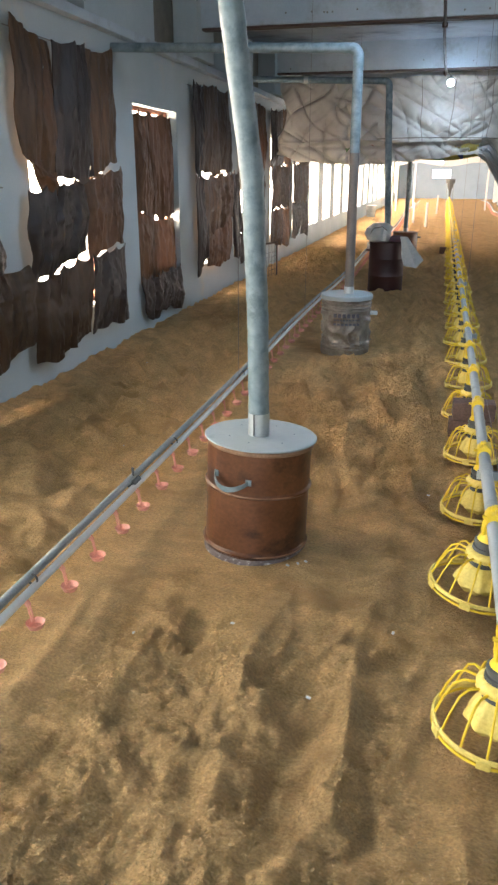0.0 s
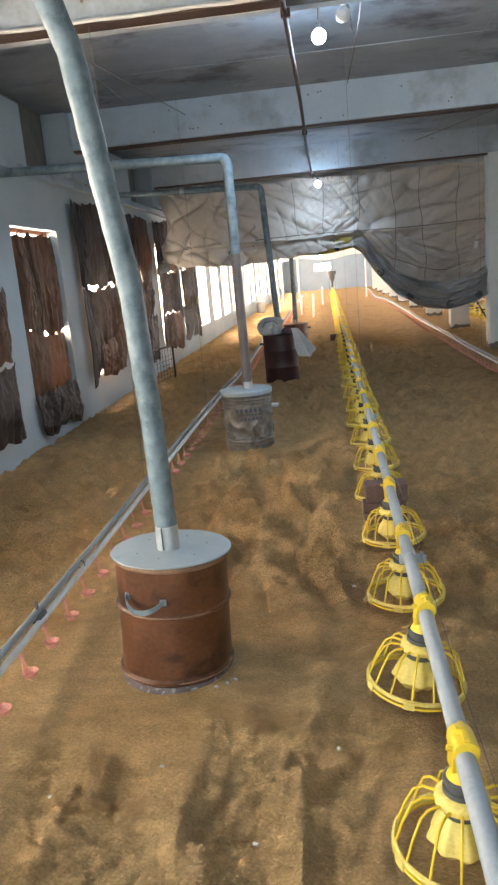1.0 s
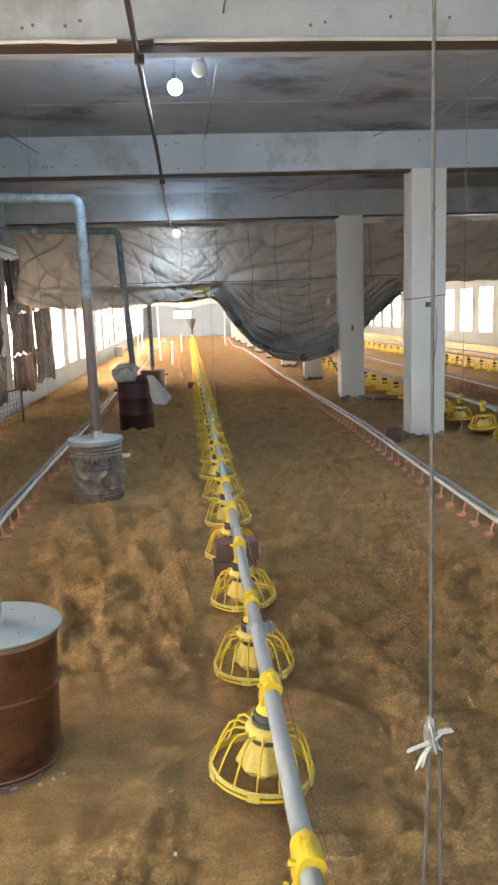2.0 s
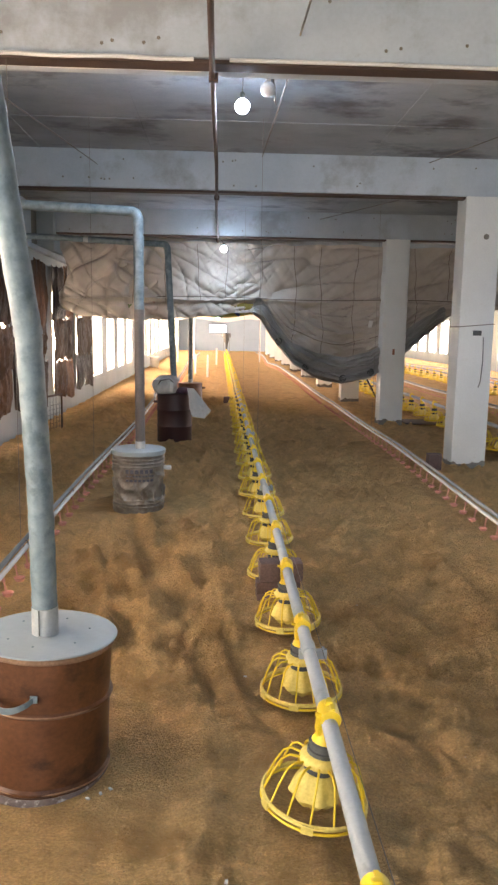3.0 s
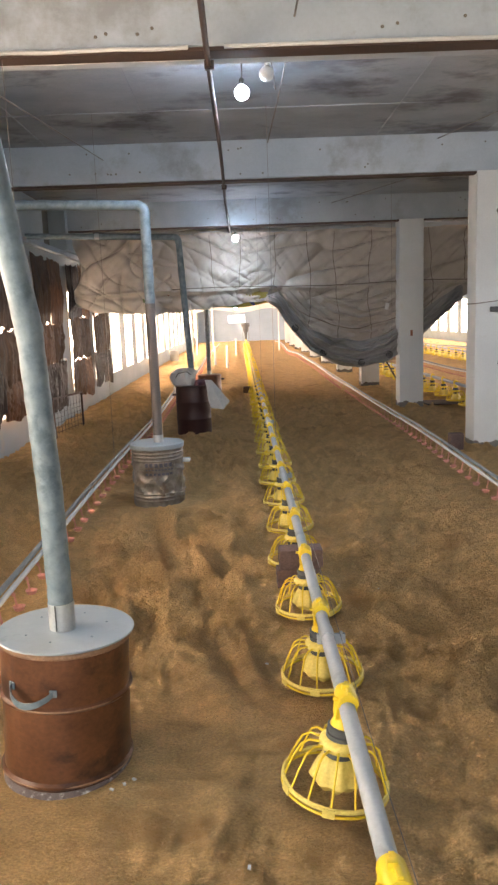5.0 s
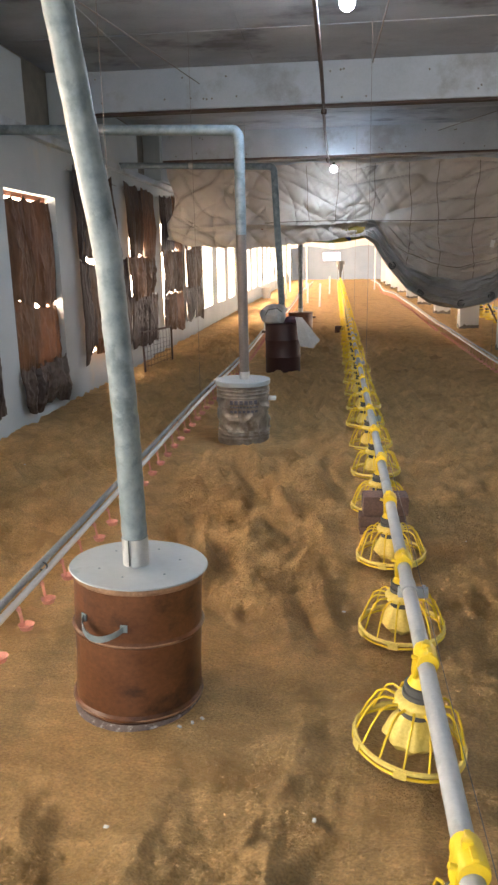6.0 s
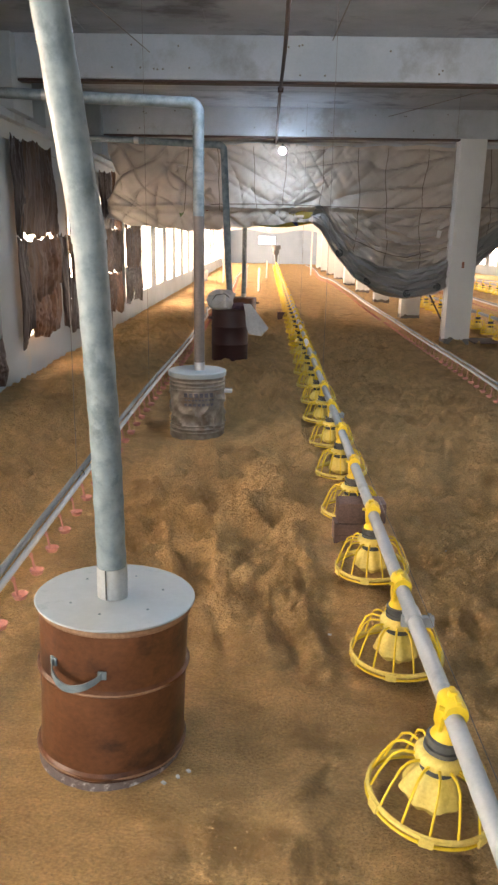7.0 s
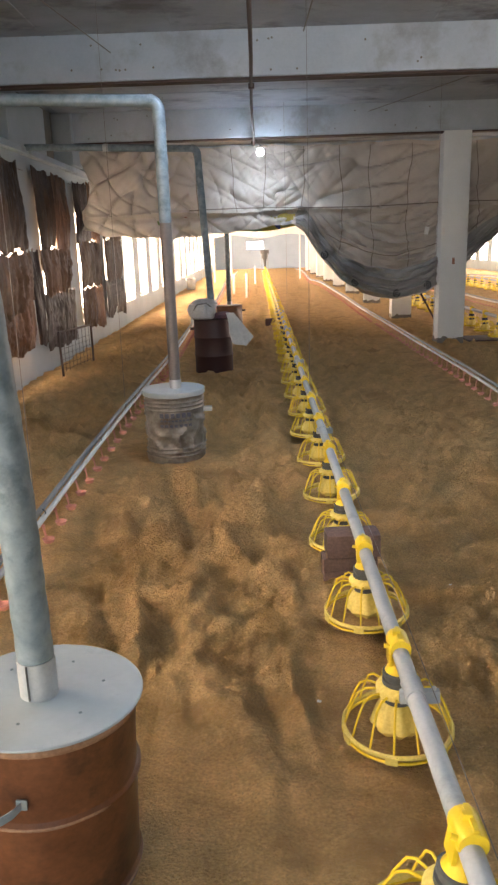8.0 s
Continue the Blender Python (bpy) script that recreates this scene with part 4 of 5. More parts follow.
def feed_line(x, y0, y1, first, step, near_until, lead, lead_tilt):
    line = thing("feed_pipe", x, y0, 0, "long grey steel feed pipe hung above the litter", "pipe", "feed pipes")
    wig = lambda y: (0.006 * math.sin(y * 0.35) - 0.016 * max(0.0, 1 - (y - 1.5) / 5), 0.008 * math.sin(y * 0.5 + 1) - 0.018 * min(1.0, max(0.0, (y - 2.8) / 0.8)))
    joints = [y for y in np.arange(lead - 3 * 3.2, y1, 3.2) if y > y0]
    stops = [y0] + [float(j) for j in joints] + [y1]
    for a, b in zip(stops, stops[1:]):
        part("pipe_length", Shape().tube([(wig(a + (b - a) * i / 6)[0], a + (b - a) * i / 6 - y0, 0.365 + wig(a + (b - a) * i / 6)[1]) for i in range(7)], 0.0265, 20), AUGER, line)
    for j in joints:
        dx, dz = wig(j)
        c = part("coupling", Shape().tube([(0, -0.045, 0), (0, 0.045, 0)], 0.0305, 20).block(-0.04, 0.075, -0.011, 0.011, -0.036, 0.004, 0.005), AUGER, line, "bolted pipe coupling")
        c.matrix_basis = pose(dx, j - y0, 0.365 + dz)
        part("bolt", Shape().lathe([(0.007, 0), (0.007, 0.01), (0.001, 0.011)], 6), STEEL, c).matrix_basis = pose(0.058, 0, 0.003)
    part("trip_wire", Shape().tube([(0.045 + 0.004 * math.sin(i), (y1 - y0) * i / 60, 0.372 + 0.006 * math.sin(2.1 * i)) for i in range(61)], 0.0013, 5), CORD, line, "thin wire along the pipe")
    good, plain = None, None
    k = 0
    y = first
    while y < y1 - 0.2:
        dx, dz = wig(y)
        close = y < near_until
        lean = lead_tilt.get(k, -1.5 + 2.0 * math.sin(k * 2.3))
        m = pose(x + dx, y, 0.365 + dz, 0, lean, 0) @ pose(0, 0, -0.348, 0, 0, (k * 37) % 13 - 6)
        if close:
            if good is None:
                good = pan(True)
                good.matrix_basis = m
            else:
                copy_thing(good, m)
        else:
            if plain is None:
                plain = pan(False)
                plain.matrix_basis = m
            else:
                copy_thing(plain, m)
        y += step
        k += 1
    return line


feed_line(0.29, -1.5, 46.0, 0.48, 0.8, 12.0, 3.44, {0: 5.0, 1: 4.0, 2: 2.0, 3: 8.0, 4: -0.5, 5: -2.5})
feed_line(3.78, 5.0, 46.0, 8.1, 0.8, 8.0, 9.3, {})
feed_line(7.1, 12.0, 46.0, 12.4, 0.8, 8.0, 13.3, {})


# ---- drinker lines ----
def drinker_line(x, y0, y1, cups, label, side=1, bow=0.0):
    line = thing("drinker_line", x, y0, 0, label, "drinker", "drinker lines")
    wig = lambda y: (bow * max(0.0, 1 - (y - 4.0) / 6.0) + 0.014 * math.sin(y * 0.7) + (0.08 * math.sin(y * 0.33) if y > 16 else 0), 0.01 * math.sin(y * 0.9) + (0.03 * math.sin(y * 0.5) if y > 16 else 0))
    n = int((y1 - y0) / 0.7)
    ys = [y0 + (y1 - y0) * i / n for i in range(n + 1)]
    part("support_tube", Shape().tube([(wig(y)[0] - 0.010 * side, y - y0, 0.212 + wig(y)[1]) for y in ys], 0.0165, 12), GREY_PIPE, line, "grey support tube")
    part("water_pipe", Shape().tube([(wig(y)[0] + 0.014 * side, y - y0, 0.178 + wig(y)[1]) for y in ys], 0.0155, 12), WHITE_PIPE, line, "white water pipe")
    stem = bowl = clip = None
    y = y0 + 0.06
    k = 0
    while y < min(y1, y0 + cups * 0.262):
        dx, dz = wig(y)
        if stem is None:
            stem = part("nipple", Shape().tube([(0.0, 0, 0.168), (0.024 * side, 0, 0.16), (0.03 * side, 0, 0.148)], 0.011, 8).tube([(0.03 * side, 0.007, 0.150), (0.04 * side, 0.007, 0.085)], 0.0035, 5).tube([(0.03 * side, -0.007, 0.150), (0.04 * side, -0.007, 0.085)], 0.0035, 5), CUP, line, "red nipple arm")
            bowl = part("cup", Shape().lathe([(0.012, 0.056), (0.026, 0.062), (0.034, 0.082), (0.0355, 0.084), (0.032, 0.0815), (0.022, 0.066), (0.001, 0.062)], 16), CUP, line, "pale red drip cup")
            stem.location, bowl.location = (dx, y - y0, dz), (dx + 0.052 * side, y - y0, dz)
        else:
            again(stem, dx, y - y0, dz, (k * 53) % 17 - 8)
            again(bowl, dx + 0.052 * side, y - y0 + 0.004 * math.sin(k * 3.1), dz)
        if k % 6 == 2:
            if clip is None:
                clip = part("clip", Shape().ring(0.021, 0.003, 0, 12, 6, 0.006), CHARCOAL, line, "dark pipe tie")
                clip.matrix_basis = pose(dx, y - y0 + 0.09, 0.2 + dz, 90, 0, 0)
                part("regulator", Shape().tube([(0, -0.04, 0), (0, 0.04, 0)], 0.022, 12).tube([(-0.004, 0, 0), (-0.004, 0, 0.075)], 0.007, 8), CHARCOAL, line, "dark pipe joint").matrix_basis = pose(wig(3.3)[0], 3.3 - y0, 0.19 + wig(3.3)[1])
            else:
                o = again(clip, 0, 0, 0)
                o.matrix_basis = pose(dx, y - y0 + 0.09, 0.2 + dz, 90, 0, 0)
        y += 0.262
        k += 1
    return line


drinker_line(-1.37, -1.5, 46.0, 170, "grey and white drinker line with red cups, running beside the stoves")
drinker_line(2.17, 0.0, 48.0, 170, "grey and white drinker line with red cups, running beside the pillars", -1, -0.08)
drinker_line(5.35, 8.0, 46.0, 130, "white drinker line with red cups beyond the pillars", -1)
drinker_line(8.6, 12.0, 46.0, 110, "white drinker line with red cups beyond the pillars", -1)


# ---- hanging tarpaulin ----
def tarp_hem(x):
    xs = (-3.0, -2.6, -1.5, -0.5, 0.45, 0.62, 0.85, 1.2, 1.6, 2.1, 2.6, 3.0, 3.4, 3.8, 4.2, 4.6, 12.0)
    zs = (1.96, 1.82, 1.74, 1.82, 1.93, 1.80, 1.46, 1.04, 0.80, 0.69, 0.80, 1.07, 1.42, 1.78, 2.0, 2.03, 2.05)
    return float(np.interp(x, xs, zs))


def tarp_depth(x, z):
    d = 0.09 * wob(x * 0.9, z * 0.7, 4.0) + 0.022 * wob(x * 2.6 + z * 1.5, z * 2.6 - x, 8.0) + 0.010 * wob(x * 7 + z * 5, z * 4, 1.0) + 0.012 * math.sin(22 * x) * max(0.0, (z - 2.75) / 0.4)
    sag = z - tarp_hem(x)
    if x > 0.45 and z < 2.15:
        low = min(1.0, (2.15 - z) * 2.5)
        d += low * (0.09 * crease(x * 0.5, sag * 4.2 + 0.5 * wob(x * 0.9, z, 2.0), 41.0, 2) - 0.08 * crease(x * 0.8 + 3, sag * 7.5, 43.0, 3))
    slope = 0.55 if x < 0.2 else -0.25
    d += 0.06 * crease(x * 0.55 + z * 0.3, (z + slope * x) * 2.6, 12.0, 5) + 0.035 * crease(x * 1.3 - z, (z + 2 * slope * x) * 2.2, 14.0, 6)
    fine = crease((x + 0.6 * z) * 1.4, (z - 0.8 * x) * 6.5, 21.0)
    fan = crease((x - 0.1) * 4.0 + z * 2.2, (z + x * 0.7) * 2.0, 27.0, 2)
    near_bulb = math.exp(-((x - 0.25) / 0.75) ** 2)
    d += 0.024 * fine * near_bulb + 0.036 * fan * near_bulb + 0.012 * fine
    if x < -1.2:
        d += 0.055 * crease((x + z) * 0.9, (z - 0.9 * x) * 2.0, 33.0, 6)
    d += 0.06 * math.exp(-((z - 2.06) / 0.05) ** 2) * (0.6 + 0.4 * math.sin(5 * x))
    d -= 0.05 * math.exp(-((z - 2.13 - 0.02 * math.sin(3 * x)) / 0.03) ** 2)
    return d


TARP_Y = 13.92
tarpaulin = thing("tarpaulin", 0, TARP_Y, 0, "grey-brown tarpaulin hung across the house, sagging low in the middle", "tarpaulin")


def tarp_place(x0, x1):
    def place(u, v):
        x = x0 + (x1 - x0) * u
        top = 3.13 - 0.035 * abs(math.sin(x * 1.35 + 0.4)) + 0.01 * math.sin(9 * x)
        hem = tarp_hem(x) + 0.012 * math.sin(13 * x)
        z = top + (hem - top) * v
        if x < -2.3:
            x += (-2.3 - x) * 0.32 * math.sin(math.pi * min(1.0, v * 1.15))
        return (x, tarp_depth(x, z), z)
    return place


part("sheet", Shape().cloth(tarp_place(-3.0, 6.4), 420, 90, 0.006, 1), TARP, tarpaulin)
part("side_sheet", Shape().cloth(tarp_place(6.4, RIGHT - 0.1), 60, 24, 0.006, 1), TARP, tarpaulin)


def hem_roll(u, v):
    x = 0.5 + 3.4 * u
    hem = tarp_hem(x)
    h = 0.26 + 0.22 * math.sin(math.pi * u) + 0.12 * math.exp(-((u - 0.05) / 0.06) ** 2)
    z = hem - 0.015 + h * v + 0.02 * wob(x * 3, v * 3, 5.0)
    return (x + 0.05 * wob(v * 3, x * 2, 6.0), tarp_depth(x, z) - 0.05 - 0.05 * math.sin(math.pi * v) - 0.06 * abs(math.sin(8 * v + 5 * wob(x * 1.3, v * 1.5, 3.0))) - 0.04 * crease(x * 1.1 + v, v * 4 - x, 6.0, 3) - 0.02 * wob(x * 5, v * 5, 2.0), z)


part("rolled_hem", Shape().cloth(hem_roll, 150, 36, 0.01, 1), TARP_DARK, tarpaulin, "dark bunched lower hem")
for i in range(11):
    x = -1.62 + 0.56 * i + 0.04 * math.sin(i * 4)
    low = tarp_hem(x)
    wavy = lambda z, x=x, i=i: x + 0.035 * math.sin(2.6 * z + i * 1.7) + 0.012 * math.sin(9 * z + i)
    part("seam", Shape().tube([(wavy(z), tarp_depth(wavy(z), z) + 0.001, z) for z in [3.08 + (low + 0.3 - 3.08) * v / 60 for v in range(61)]], 0.0065, 5), SEAM_FOLD_SHADE, tarpaulin)
part("cross_seam", Shape().tube([(-1.2 + 5.4 * i / 180, tarp_depth(-1.2 + 5.4 * i / 180, 2.165 + 0.018 * math.sin(i / 19)) - 0.003, 2.165 + 0.018 * math.sin(i / 19)) for i in range(181)], 0.009, 5), SEAM_FOLD_SHADE, tarpaulin)
# dark curved tubes draw the shade in the sagging folds
for rise, x0, x1 in ((0.34, 0.95, 3.2), (0.62, 1.0, 3.0)):
    curve = [(x0 + (x1 - x0) * i / 90, tarp_hem(x0 + (x1 - x0) * i / 90) * 0.6 + 0.4 * 0.9 + rise + 0.03 * math.sin(i / 9)) for i in range(91)]
    part("fold_line", Shape().tube([(x, tarp_depth(x, z) - 0.004, z) for x, z in curve], [0.003 + 0.006 * abs(math.sin(i / 11)) for i in range(91)], 5), SEAM_FOLD_SHADE, tarpaulin)
for x in (0.95, 1.45, 2.12, 2.62, 3.1):
    g = part("eyelet", Shape().ring(0.052, 0.013, 0, 20, 8).ring(0.022, 0.011, 0.004, 16, 6), CHARCOAL, tarpaulin, "black eyelet in the hem")
    g.matrix_basis = pose(x, tarp_depth(x, tarp_hem(x) + 0.09) - 0.155, tarp_hem(x) + 0.085, 90, 0, 8)
part("torn_patch", Shape().block(-0.035, 0.035, -0.004, 0.004, -0.06, 0.06, 0.003), SPECK, tarpaulin, "small torn white patch").matrix_basis = pose(2.6, tarp_depth(2.6, 1.75) - 0.03, 1.75, 0, 12, 0)

COLOURS = surf("patterned_cloth", (0.55, 0.42, 0.03), (0.6, 0.5, 0.06), 3.0, 0.7, 0, 0.1)
cn, cl = COLOURS.node_tree.nodes, COLOURS.node_tree.links
vor, crm, ctc = cn.new("ShaderNodeTexVoronoi"), cn.new("ShaderNodeValToRGB"), cn.new("ShaderNodeTexCoord")
vor.inputs["Scale"].default_value = 4.2
crm.color_ramp.interpolation = "CONSTANT"
for pos, colour in ((0.0, (0.30, 0.24, 0.05)), (0.35, (0.28, 0.06, 0.05)), (0.48, (0.05, 0.06, 0.16)), (0.62, (0.34, 0.28, 0.06)), (0.8, (0.14, 0.2, 0.08))):
    e = crm.color_ramp.elements[0] if pos == 0.0 else crm.color_ramp.elements.new(pos)
    e.color = (*colour, 1)
cl.new(ctc.outputs["Object"], vor.inputs["Vector"])
cl.new(vor.outputs["Color"], crm.inputs[0])
cl.new(crm.outputs[0], cn["Principled BSDF"].inputs["Base Color"])
gaudy = thing("patterned_cloth", 0, TARP_Y + 0.12, 0, "gaudy yellow, red and blue cloth showing under the tarpaulin", "cloth")
part("cloth", Shape().cloth(lambda u, v: (-2.0 + 2.6 * u, 0.04 * math.sin(9 * u + 5 * v), 2.25 - 0.37 * v - 0.06 * math.sin(math.pi * u) + 0.02 * math.sin(14 * u)), 40, 6, 0.006, 1), COLOURS, gaudy)

far_sheet = thing("white_curtain", 0, 41.0, 0, "white plastic curtain hung across the far end", "curtain")
part("sheet", Shape().cloth(lambda u, v: (LEFT + 0.1 + 6.0 * u, 0.06 * math.sin(20 * u), 3.2 - (1.25 - 0.18 * math.sin(math.pi * u * 2) ** 2) * v), 50, 6, 0.006, 1), SHEET, far_sheet)

# ---- lamps, conduit, cables ----
conduit = thing("conduit", -0.145, -4.9, 3.14, "thin brown electrical conduit running under the beams", "conduit")
part("rod", Shape().tube([(0.006 * math.sin(i), i * 0.9, 0.006 * math.sin(i * 1.7)) for i in range(60)], 0.017, 10), IRON, conduit)
for k in range(-2, 11):
    part("clamp", Shape().block(-0.03, 0.03, -0.02, 0.02, -0.022, 0.03, 0.006), IRON, conduit).matrix_basis = pose(0, FIRST + BAY * k + 0.17 + 4.9, 0)


def bulb(x, y, z, top, halo=HALO, lit=True):
    b = thing("light_bulb", x, y, z, "glowing white bulb on a wire; two out of view are added" if lit else "unlit bulb hanging on a loop of wire", "lamp", "bulbs")
    part("bulb", Shape().lathe([(0.001, -0.066), (0.026, -0.061), (0.046, -0.044), (0.055, -0.016), (0.052, 0.008), (0.034, 0.03), (0.016, 0.04)], 24), GLASS if lit else CLEAR, b)
    part("socket", Shape().lathe([(0.016, 0.041), (0.019, 0.043), (0.019, 0.08), (0.01, 0.09)], 16), CHARCOAL if lit else SPECK, b)
    tip = (-0.145 - x, 0.0, top - z) if top < 3.2 else (0, 0, top - z + 0.03)
    part("flex", Shape().tube([(0, 0, 0.088), (tip[0] * 0.5 + 0.004, 0.004, (top - z) * 0.7), tip], 0.004, 6), CORD, b)
    if lit:
        bulb_light("bulb_glow", x, y, z - 0.13, BULB * (1.25 if y < 7 else 0.4), halo)
    return b


# the bulbs at y -0.9 and x 5.2 are out of view, added as fill
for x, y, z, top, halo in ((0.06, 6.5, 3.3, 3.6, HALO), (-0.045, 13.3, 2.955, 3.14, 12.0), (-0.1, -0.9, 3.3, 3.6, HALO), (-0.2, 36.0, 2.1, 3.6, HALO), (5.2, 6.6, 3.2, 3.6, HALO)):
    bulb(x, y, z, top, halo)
spare = bulb(0.24, 6.28, 3.36, 3.6, 0.0, False)
part("loop", Shape().tube([(0.0, 0, 0.2), (0.03, 0, 0.1), (0.05, 0, -0.03), (0.06, 0, -0.12), (0.045, 0, -0.08)], 0.004, 6), CORD, spare)


def cord(name, path, r, label):
    t = thing(name, *path[0], label, "cord", "cords and wires")
    part("strand", Shape().tube([tuple(Vector(q) - Vector(path[0])) for q in path], r, 6), ROPE if name == "pull_rope" else CORD, t)
    return t


cord("ceiling_wire", [(0.36, 4.4, 3.3), (0.37, 7.0, 3.42), (0.37, 9.44, 3.58)], 0.006, "pale wire slung below the ceiling")
cord("ceiling_wire", [(-1.75, 5.6, 3.24), (-1.5, 9.44, 3.45)], 0.005, "pale wire slung below the ceiling")
cord("ceiling_wire", [(2.6, 5.6, 3.24), (2.3, 9.44, 3.56)], 0.005, "pale wire slung below the ceiling")
cord("ceiling_wire", [(2.2, 9.8, 3.24), (1.6, 13.6, 3.5)], 0.005, "pale wire slung below the ceiling")
for x, y, z0 in ((-1.36, 5.3, 0.22), (-1.36, 8.1, 0.22), (-1.37, 12.5, 0.22), (0.31, 13.2, 0.38), (0.3, 8.0, 0.39), (2.17, 11.4, 0.22), (2.165, 6.15, 0.22), (-1.36, 18.0, 0.22), (2.2, 20.0, 0.22)):
    cord("hanging_wire", [(x, y, z0), (x + 0.004, y, 1.6), (x, y, 3.6)], 0.0019, "thin wire holding up a line")
near_cord = cord("pull_rope", [(0.345, 1.42, 1.09), (0.343, 1.42, 1.5), (0.337, 1.42, 3.6)], 0.0022, "grey rope with a knotted white rag, hanging from the ceiling")
part("loose_end", Shape().tube([(0.0, 0, 0.0), (-0.012, 0, -0.3), (-0.006, 0, -1.09)], 0.0022, 6).tube([(0.012, 0, 0.0), (0.016, 0, -0.3), (0.016, 0, -1.09)], 0.0022, 6), ROPE, near_cord)
knot = part("knot", Shape().lathe([(0.001, -0.03), (0.008, -0.025), (0.011, 0.0), (0.007, 0.02), (0.003, 0.03)], 20, wave=lambda a, z: 0.010 * wob(math.cos(a) * 3, math.sin(a) * 3, z * 40)), CORD, near_cord, "knotted scrap of white rag")
knot.scale = (0.78, 0.78, 0.78)
for (ax, az), (bx, bz), w in (((0.0, -0.01), (-0.006, 0.048), 0.010), ((0.002, 0.0), (0.034, 0.020), 0.011), ((-0.004, 0.0), (0.012, -0.028), 0.012), ((-0.004, -0.012), (-0.030, -0.060), 0.013), ((-0.006, -0.008), (-0.050, -0.022), 0.008)):
    rag = part("rag_end", Shape().cloth(lambda u, v, a=(ax, az), b=(bx, bz), w=w: (a[0] + (b[0] - a[0]) * v + (u - 0.5) * w * (0.6 + v) * 0.8, -0.012 + 0.006 * math.sin(7 * u + 4 * v), a[1] + (b[1] - a[1]) * v + (u - 0.5) * w * (0.5 if b[1] < 0 else -0.6)), 6, 6, 0.002, 1), BAG, near_cord, "white rag end")
    rag.scale = (0.62, 0.62, 0.62)

# ---- loose things ----
bricks = [(0.15, 0.42, 4.88, 5.0, -0.04, 0.058, 0.01), (0.148, 0.415, 4.885, 5.0, 0.059, 0.124, 0.01), (0.165, 0.43, 4.88, 5.02, 0.125, 0.245, 0.022)]
for x0, x1, y0, y1, z0, z1, e in bricks:
    b = thing("brick", (x0 + x1) / 2, (y0 + y1) / 2, z0, "dark brown brick stacked under the feed pipe", "brick", "bricks under the feed pipe", 2.0)
    part("body", Shape().block(-(x1 - x0) / 2, (x1 - x0) / 2, -(y1 - y0) / 2, (y1 - y0) / 2, 0, z1 - z0, e), BRICK, b)
for x, y, w, h, label in ((0.1, 16.9, 0.2, 0.16, "dark brick under the feed pipe"), (2.52, 9.35, 0.16, 0.2, "dark block beside the pillar")):
    b = thing("brick", x, y, -0.02, label, "brick")
    part("body", Shape().block(-w / 2, w / 2, -0.07, 0.07, 0, h, 0.015), BRICK, b)

hurdle = thing("metal_hurdle", -2.75, 11.2, 0, "low rusty metal frame with wire mesh by the wall", "frame")
hx, hy = 0.16, 1.2
part("top_rail", Shape().tube([(0, 0, 0.58), (hx, hy, 0.56)], 0.016, 8), IRON, hurdle)
part("leg", Shape().tube([(0.02, 0, -0.03), (0, 0, 0.58)], 0.016, 8), IRON, hurdle)
part("leg", Shape().tube([(hx, hy, -0.03), (hx, hy, 0.56)], 0.016, 8), IRON, hurdle)
for i in range(9):
    part("mesh_wire", Shape().tube([(hx * i / 9 + 0.01, hy * i / 9, 0.05), (hx * i / 9 + 0.01, hy * i / 9, 0.56)], 0.003, 5), IRON, hurdle)
for i in range(6):
    part("mesh_wire", Shape().tube([(0.01, 0, 0.08 + 0.07 * i), (hx, hy, 0.07 + 0.07 * i)], 0.003, 5), IRON, hurdle)

prop = thing("prop", 3.05, 17.2, 0, "thin dark metal prop leaning beside a pillar", "rod")
part("rod", Shape().tube([(0.5, 0.0, -0.02), (0.2, 0.1, 0.55)], 0.018, 8), IRON, prop)
plate = thing("floor_plate", 3.5, 13.6, 0.02, "dark flat metal sheet lying beside the pillar", "sheet")
part("plate", Shape().block(-0.3, 0.7, -0.25, 0.4, 0, 0.02, 0.004), IRON, plate)

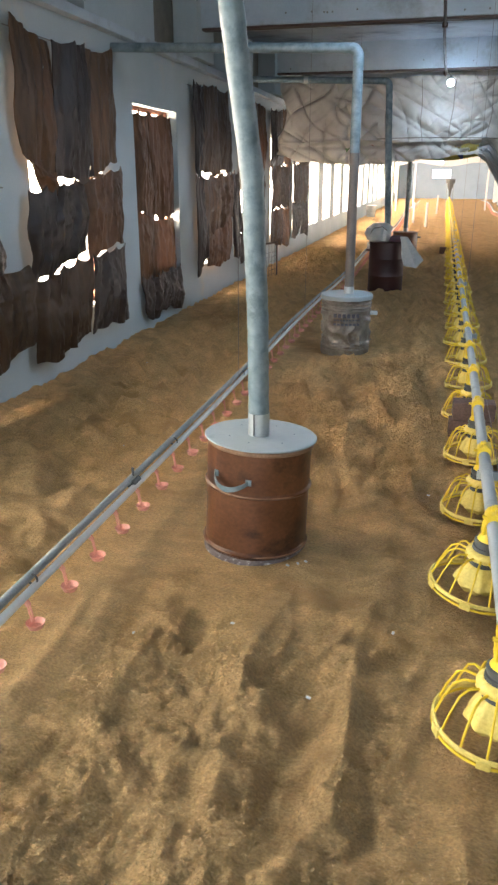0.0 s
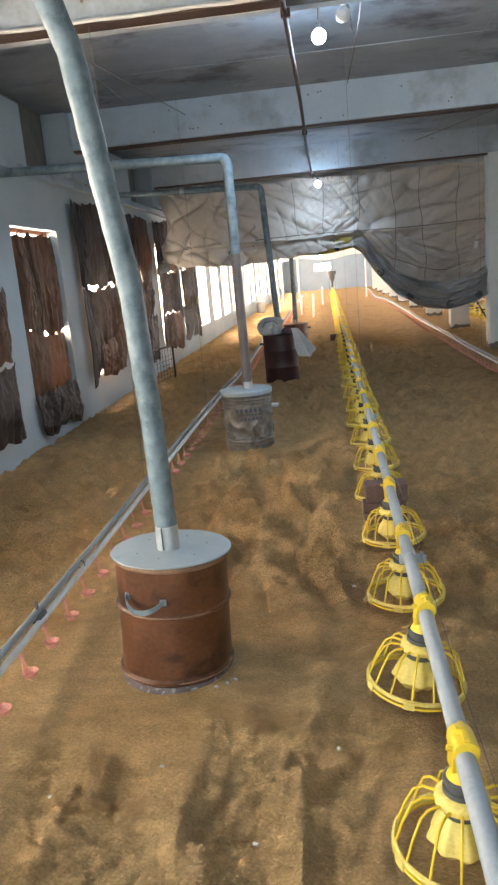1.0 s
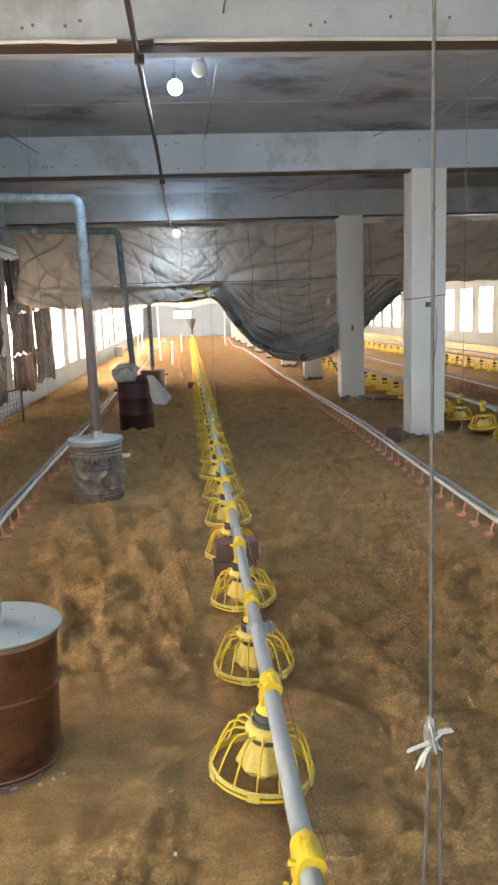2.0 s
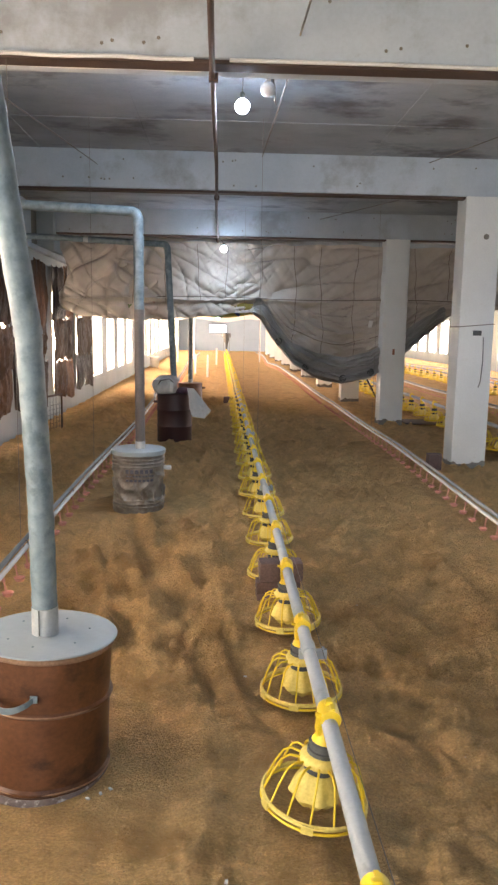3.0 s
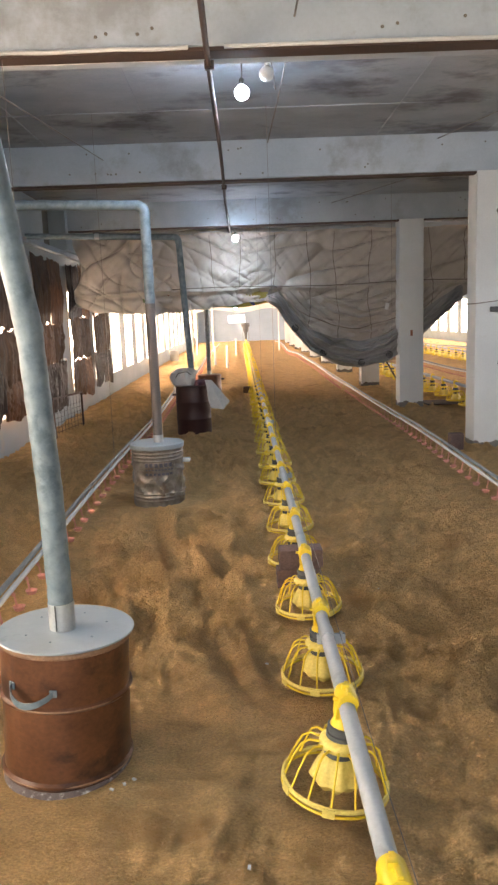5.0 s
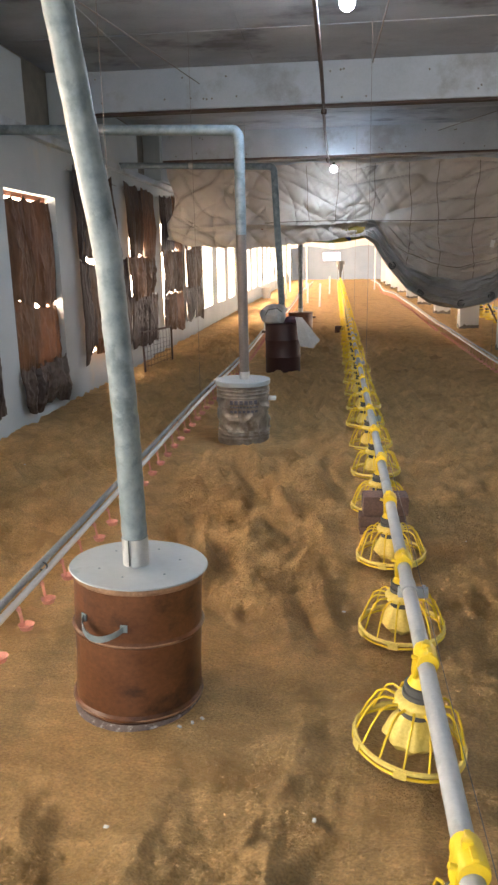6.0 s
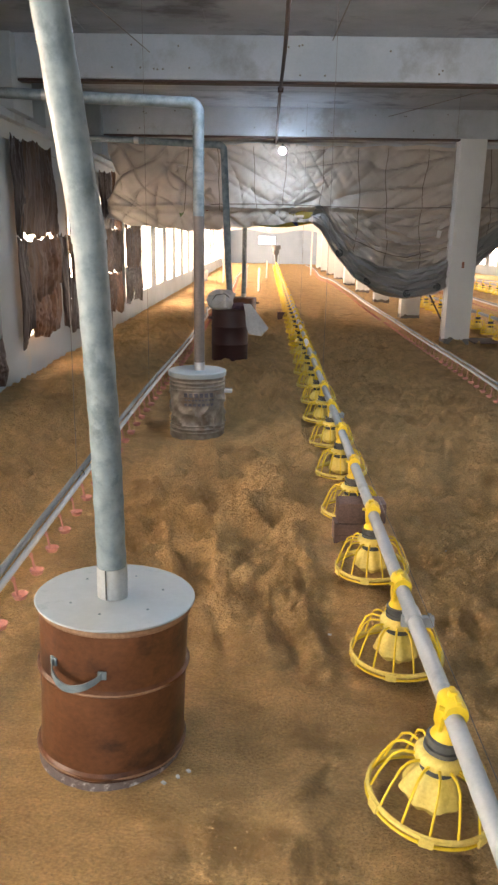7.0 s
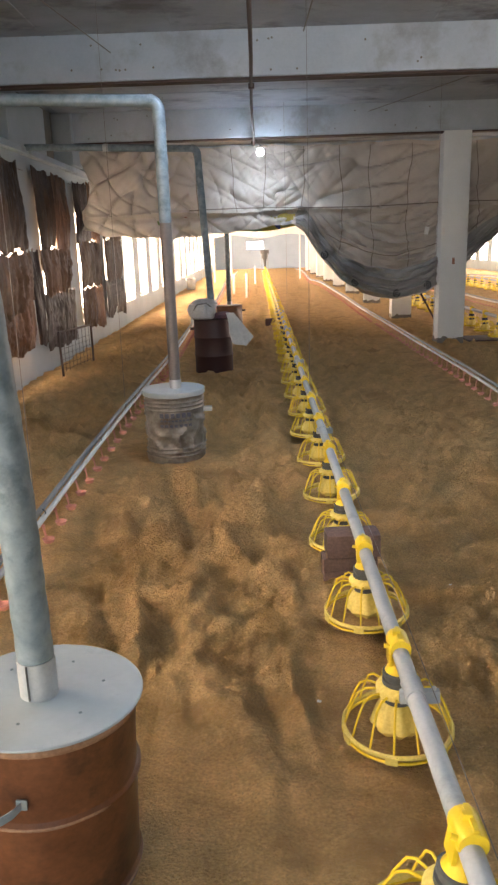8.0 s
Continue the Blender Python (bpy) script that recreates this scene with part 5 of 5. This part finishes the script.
for x, y, h in ((-0.95, 27.0, 0.75), (-0.5, 25.5, 0.8), (-0.25, 34.0, 0.8), (-1.9, 30.0, 2.2), (-1.4, 38.0, 2.2), (-2.1, 36.0, 2.2), (1.9, 38.0, 2.2)):
    p = thing("post", x, y, -0.05, "thin pale post standing in the litter", "post", "posts at the far end")
    part("shaft", Shape().tube([(0, 0, 0), (0.01, 0, h)], 0.035, 8), FRAME, p)
hopper = thing("feed_hopper", 0.3, 46.2, 0, "grey feed hopper at the end of the feed pipe", "hopper")
part("bin", Shape().lathe([(0.05, 0.3), (0.08, 0.7), (0.26, 1.15), (0.26, 1.32), (0.24, 1.32), (0.07, 0.75)], 24), CHARCOAL, hopper)
for a in (45, 135, 225, 315):
    part("leg", Shape().tube([(0.25 * math.cos(radians(a)), 0.25 * math.sin(radians(a)), -0.05), (0.25 * math.cos(radians(a)), 0.25 * math.sin(radians(a)), 1.12)], 0.02, 8), GREY_PIPE, hopper)
bucket = thing("bucket", -2.75, 31.0, 0, "white plastic bucket standing by the wall", "bucket")
part("body", Shape().lathe([(0.16, -0.02), (0.2, 0.42), (0.215, 0.43), (0.19, 0.42), (0.15, 0.02), (0.001, 0.02)], 24), BAG, bucket)

# ---- scraps in the litter ----
rnd = random.Random(5)
for i, (x, y) in enumerate([(-0.49, 3.03), (-0.46, 3.06), (-0.53, 3.0), (-0.65, 2.53), (-2.4, 6.1), (-0.3, 2.2), (0.75, 4.8), (-0.05, 2.6), (0.9, 3.3), (-1.9, 4.4), (0.05, 3.9), (-1.0, 2.4)]):
    f = thing("paper_scrap", x, y, ground_height(x, y) + 0.002, "tiny white scrap lying in the litter", "scrap", "scraps in the litter", rnd.uniform(0, 180))
    part("flake", Shape().block(-0.008, 0.008, -0.005, 0.005, 0, 0.005, 0.0015), SPECK, f)
husks = Shape()
for i in range(48000):
    x, y = rnd.uniform(-1.9, 1.6), 1.0 + 5.0 * rnd.random() ** 1.5
    z, a, l, w = ground_height(x, y), rnd.uniform(0, 6.28), rnd.uniform(0.003, 0.008), rnd.uniform(0.001, 0.0024)
    c, s, t = math.cos(a), math.sin(a), rnd.uniform(0.0005, 0.004)
    n = len(husks.v)
    husks.v += [(x - c * l, y - s * l, z + 0.0005), (x - s * w, y + c * w, z + t), (x + c * l, y + s * l, z + 0.001 + t * 0.5), (x + s * w, y - c * w, z + t * 0.4)]
    husks.f.append((n, n + 1, n + 2, n + 3))
me = bpy.data.meshes.new("husk_litter")
me.from_pydata(husks.v, [], husks.f)
me.materials.append(FLAKE)
tagged(new("husk_litter", me), "loose pale rice husks scattered over the litter", "litter", "", "stuff")
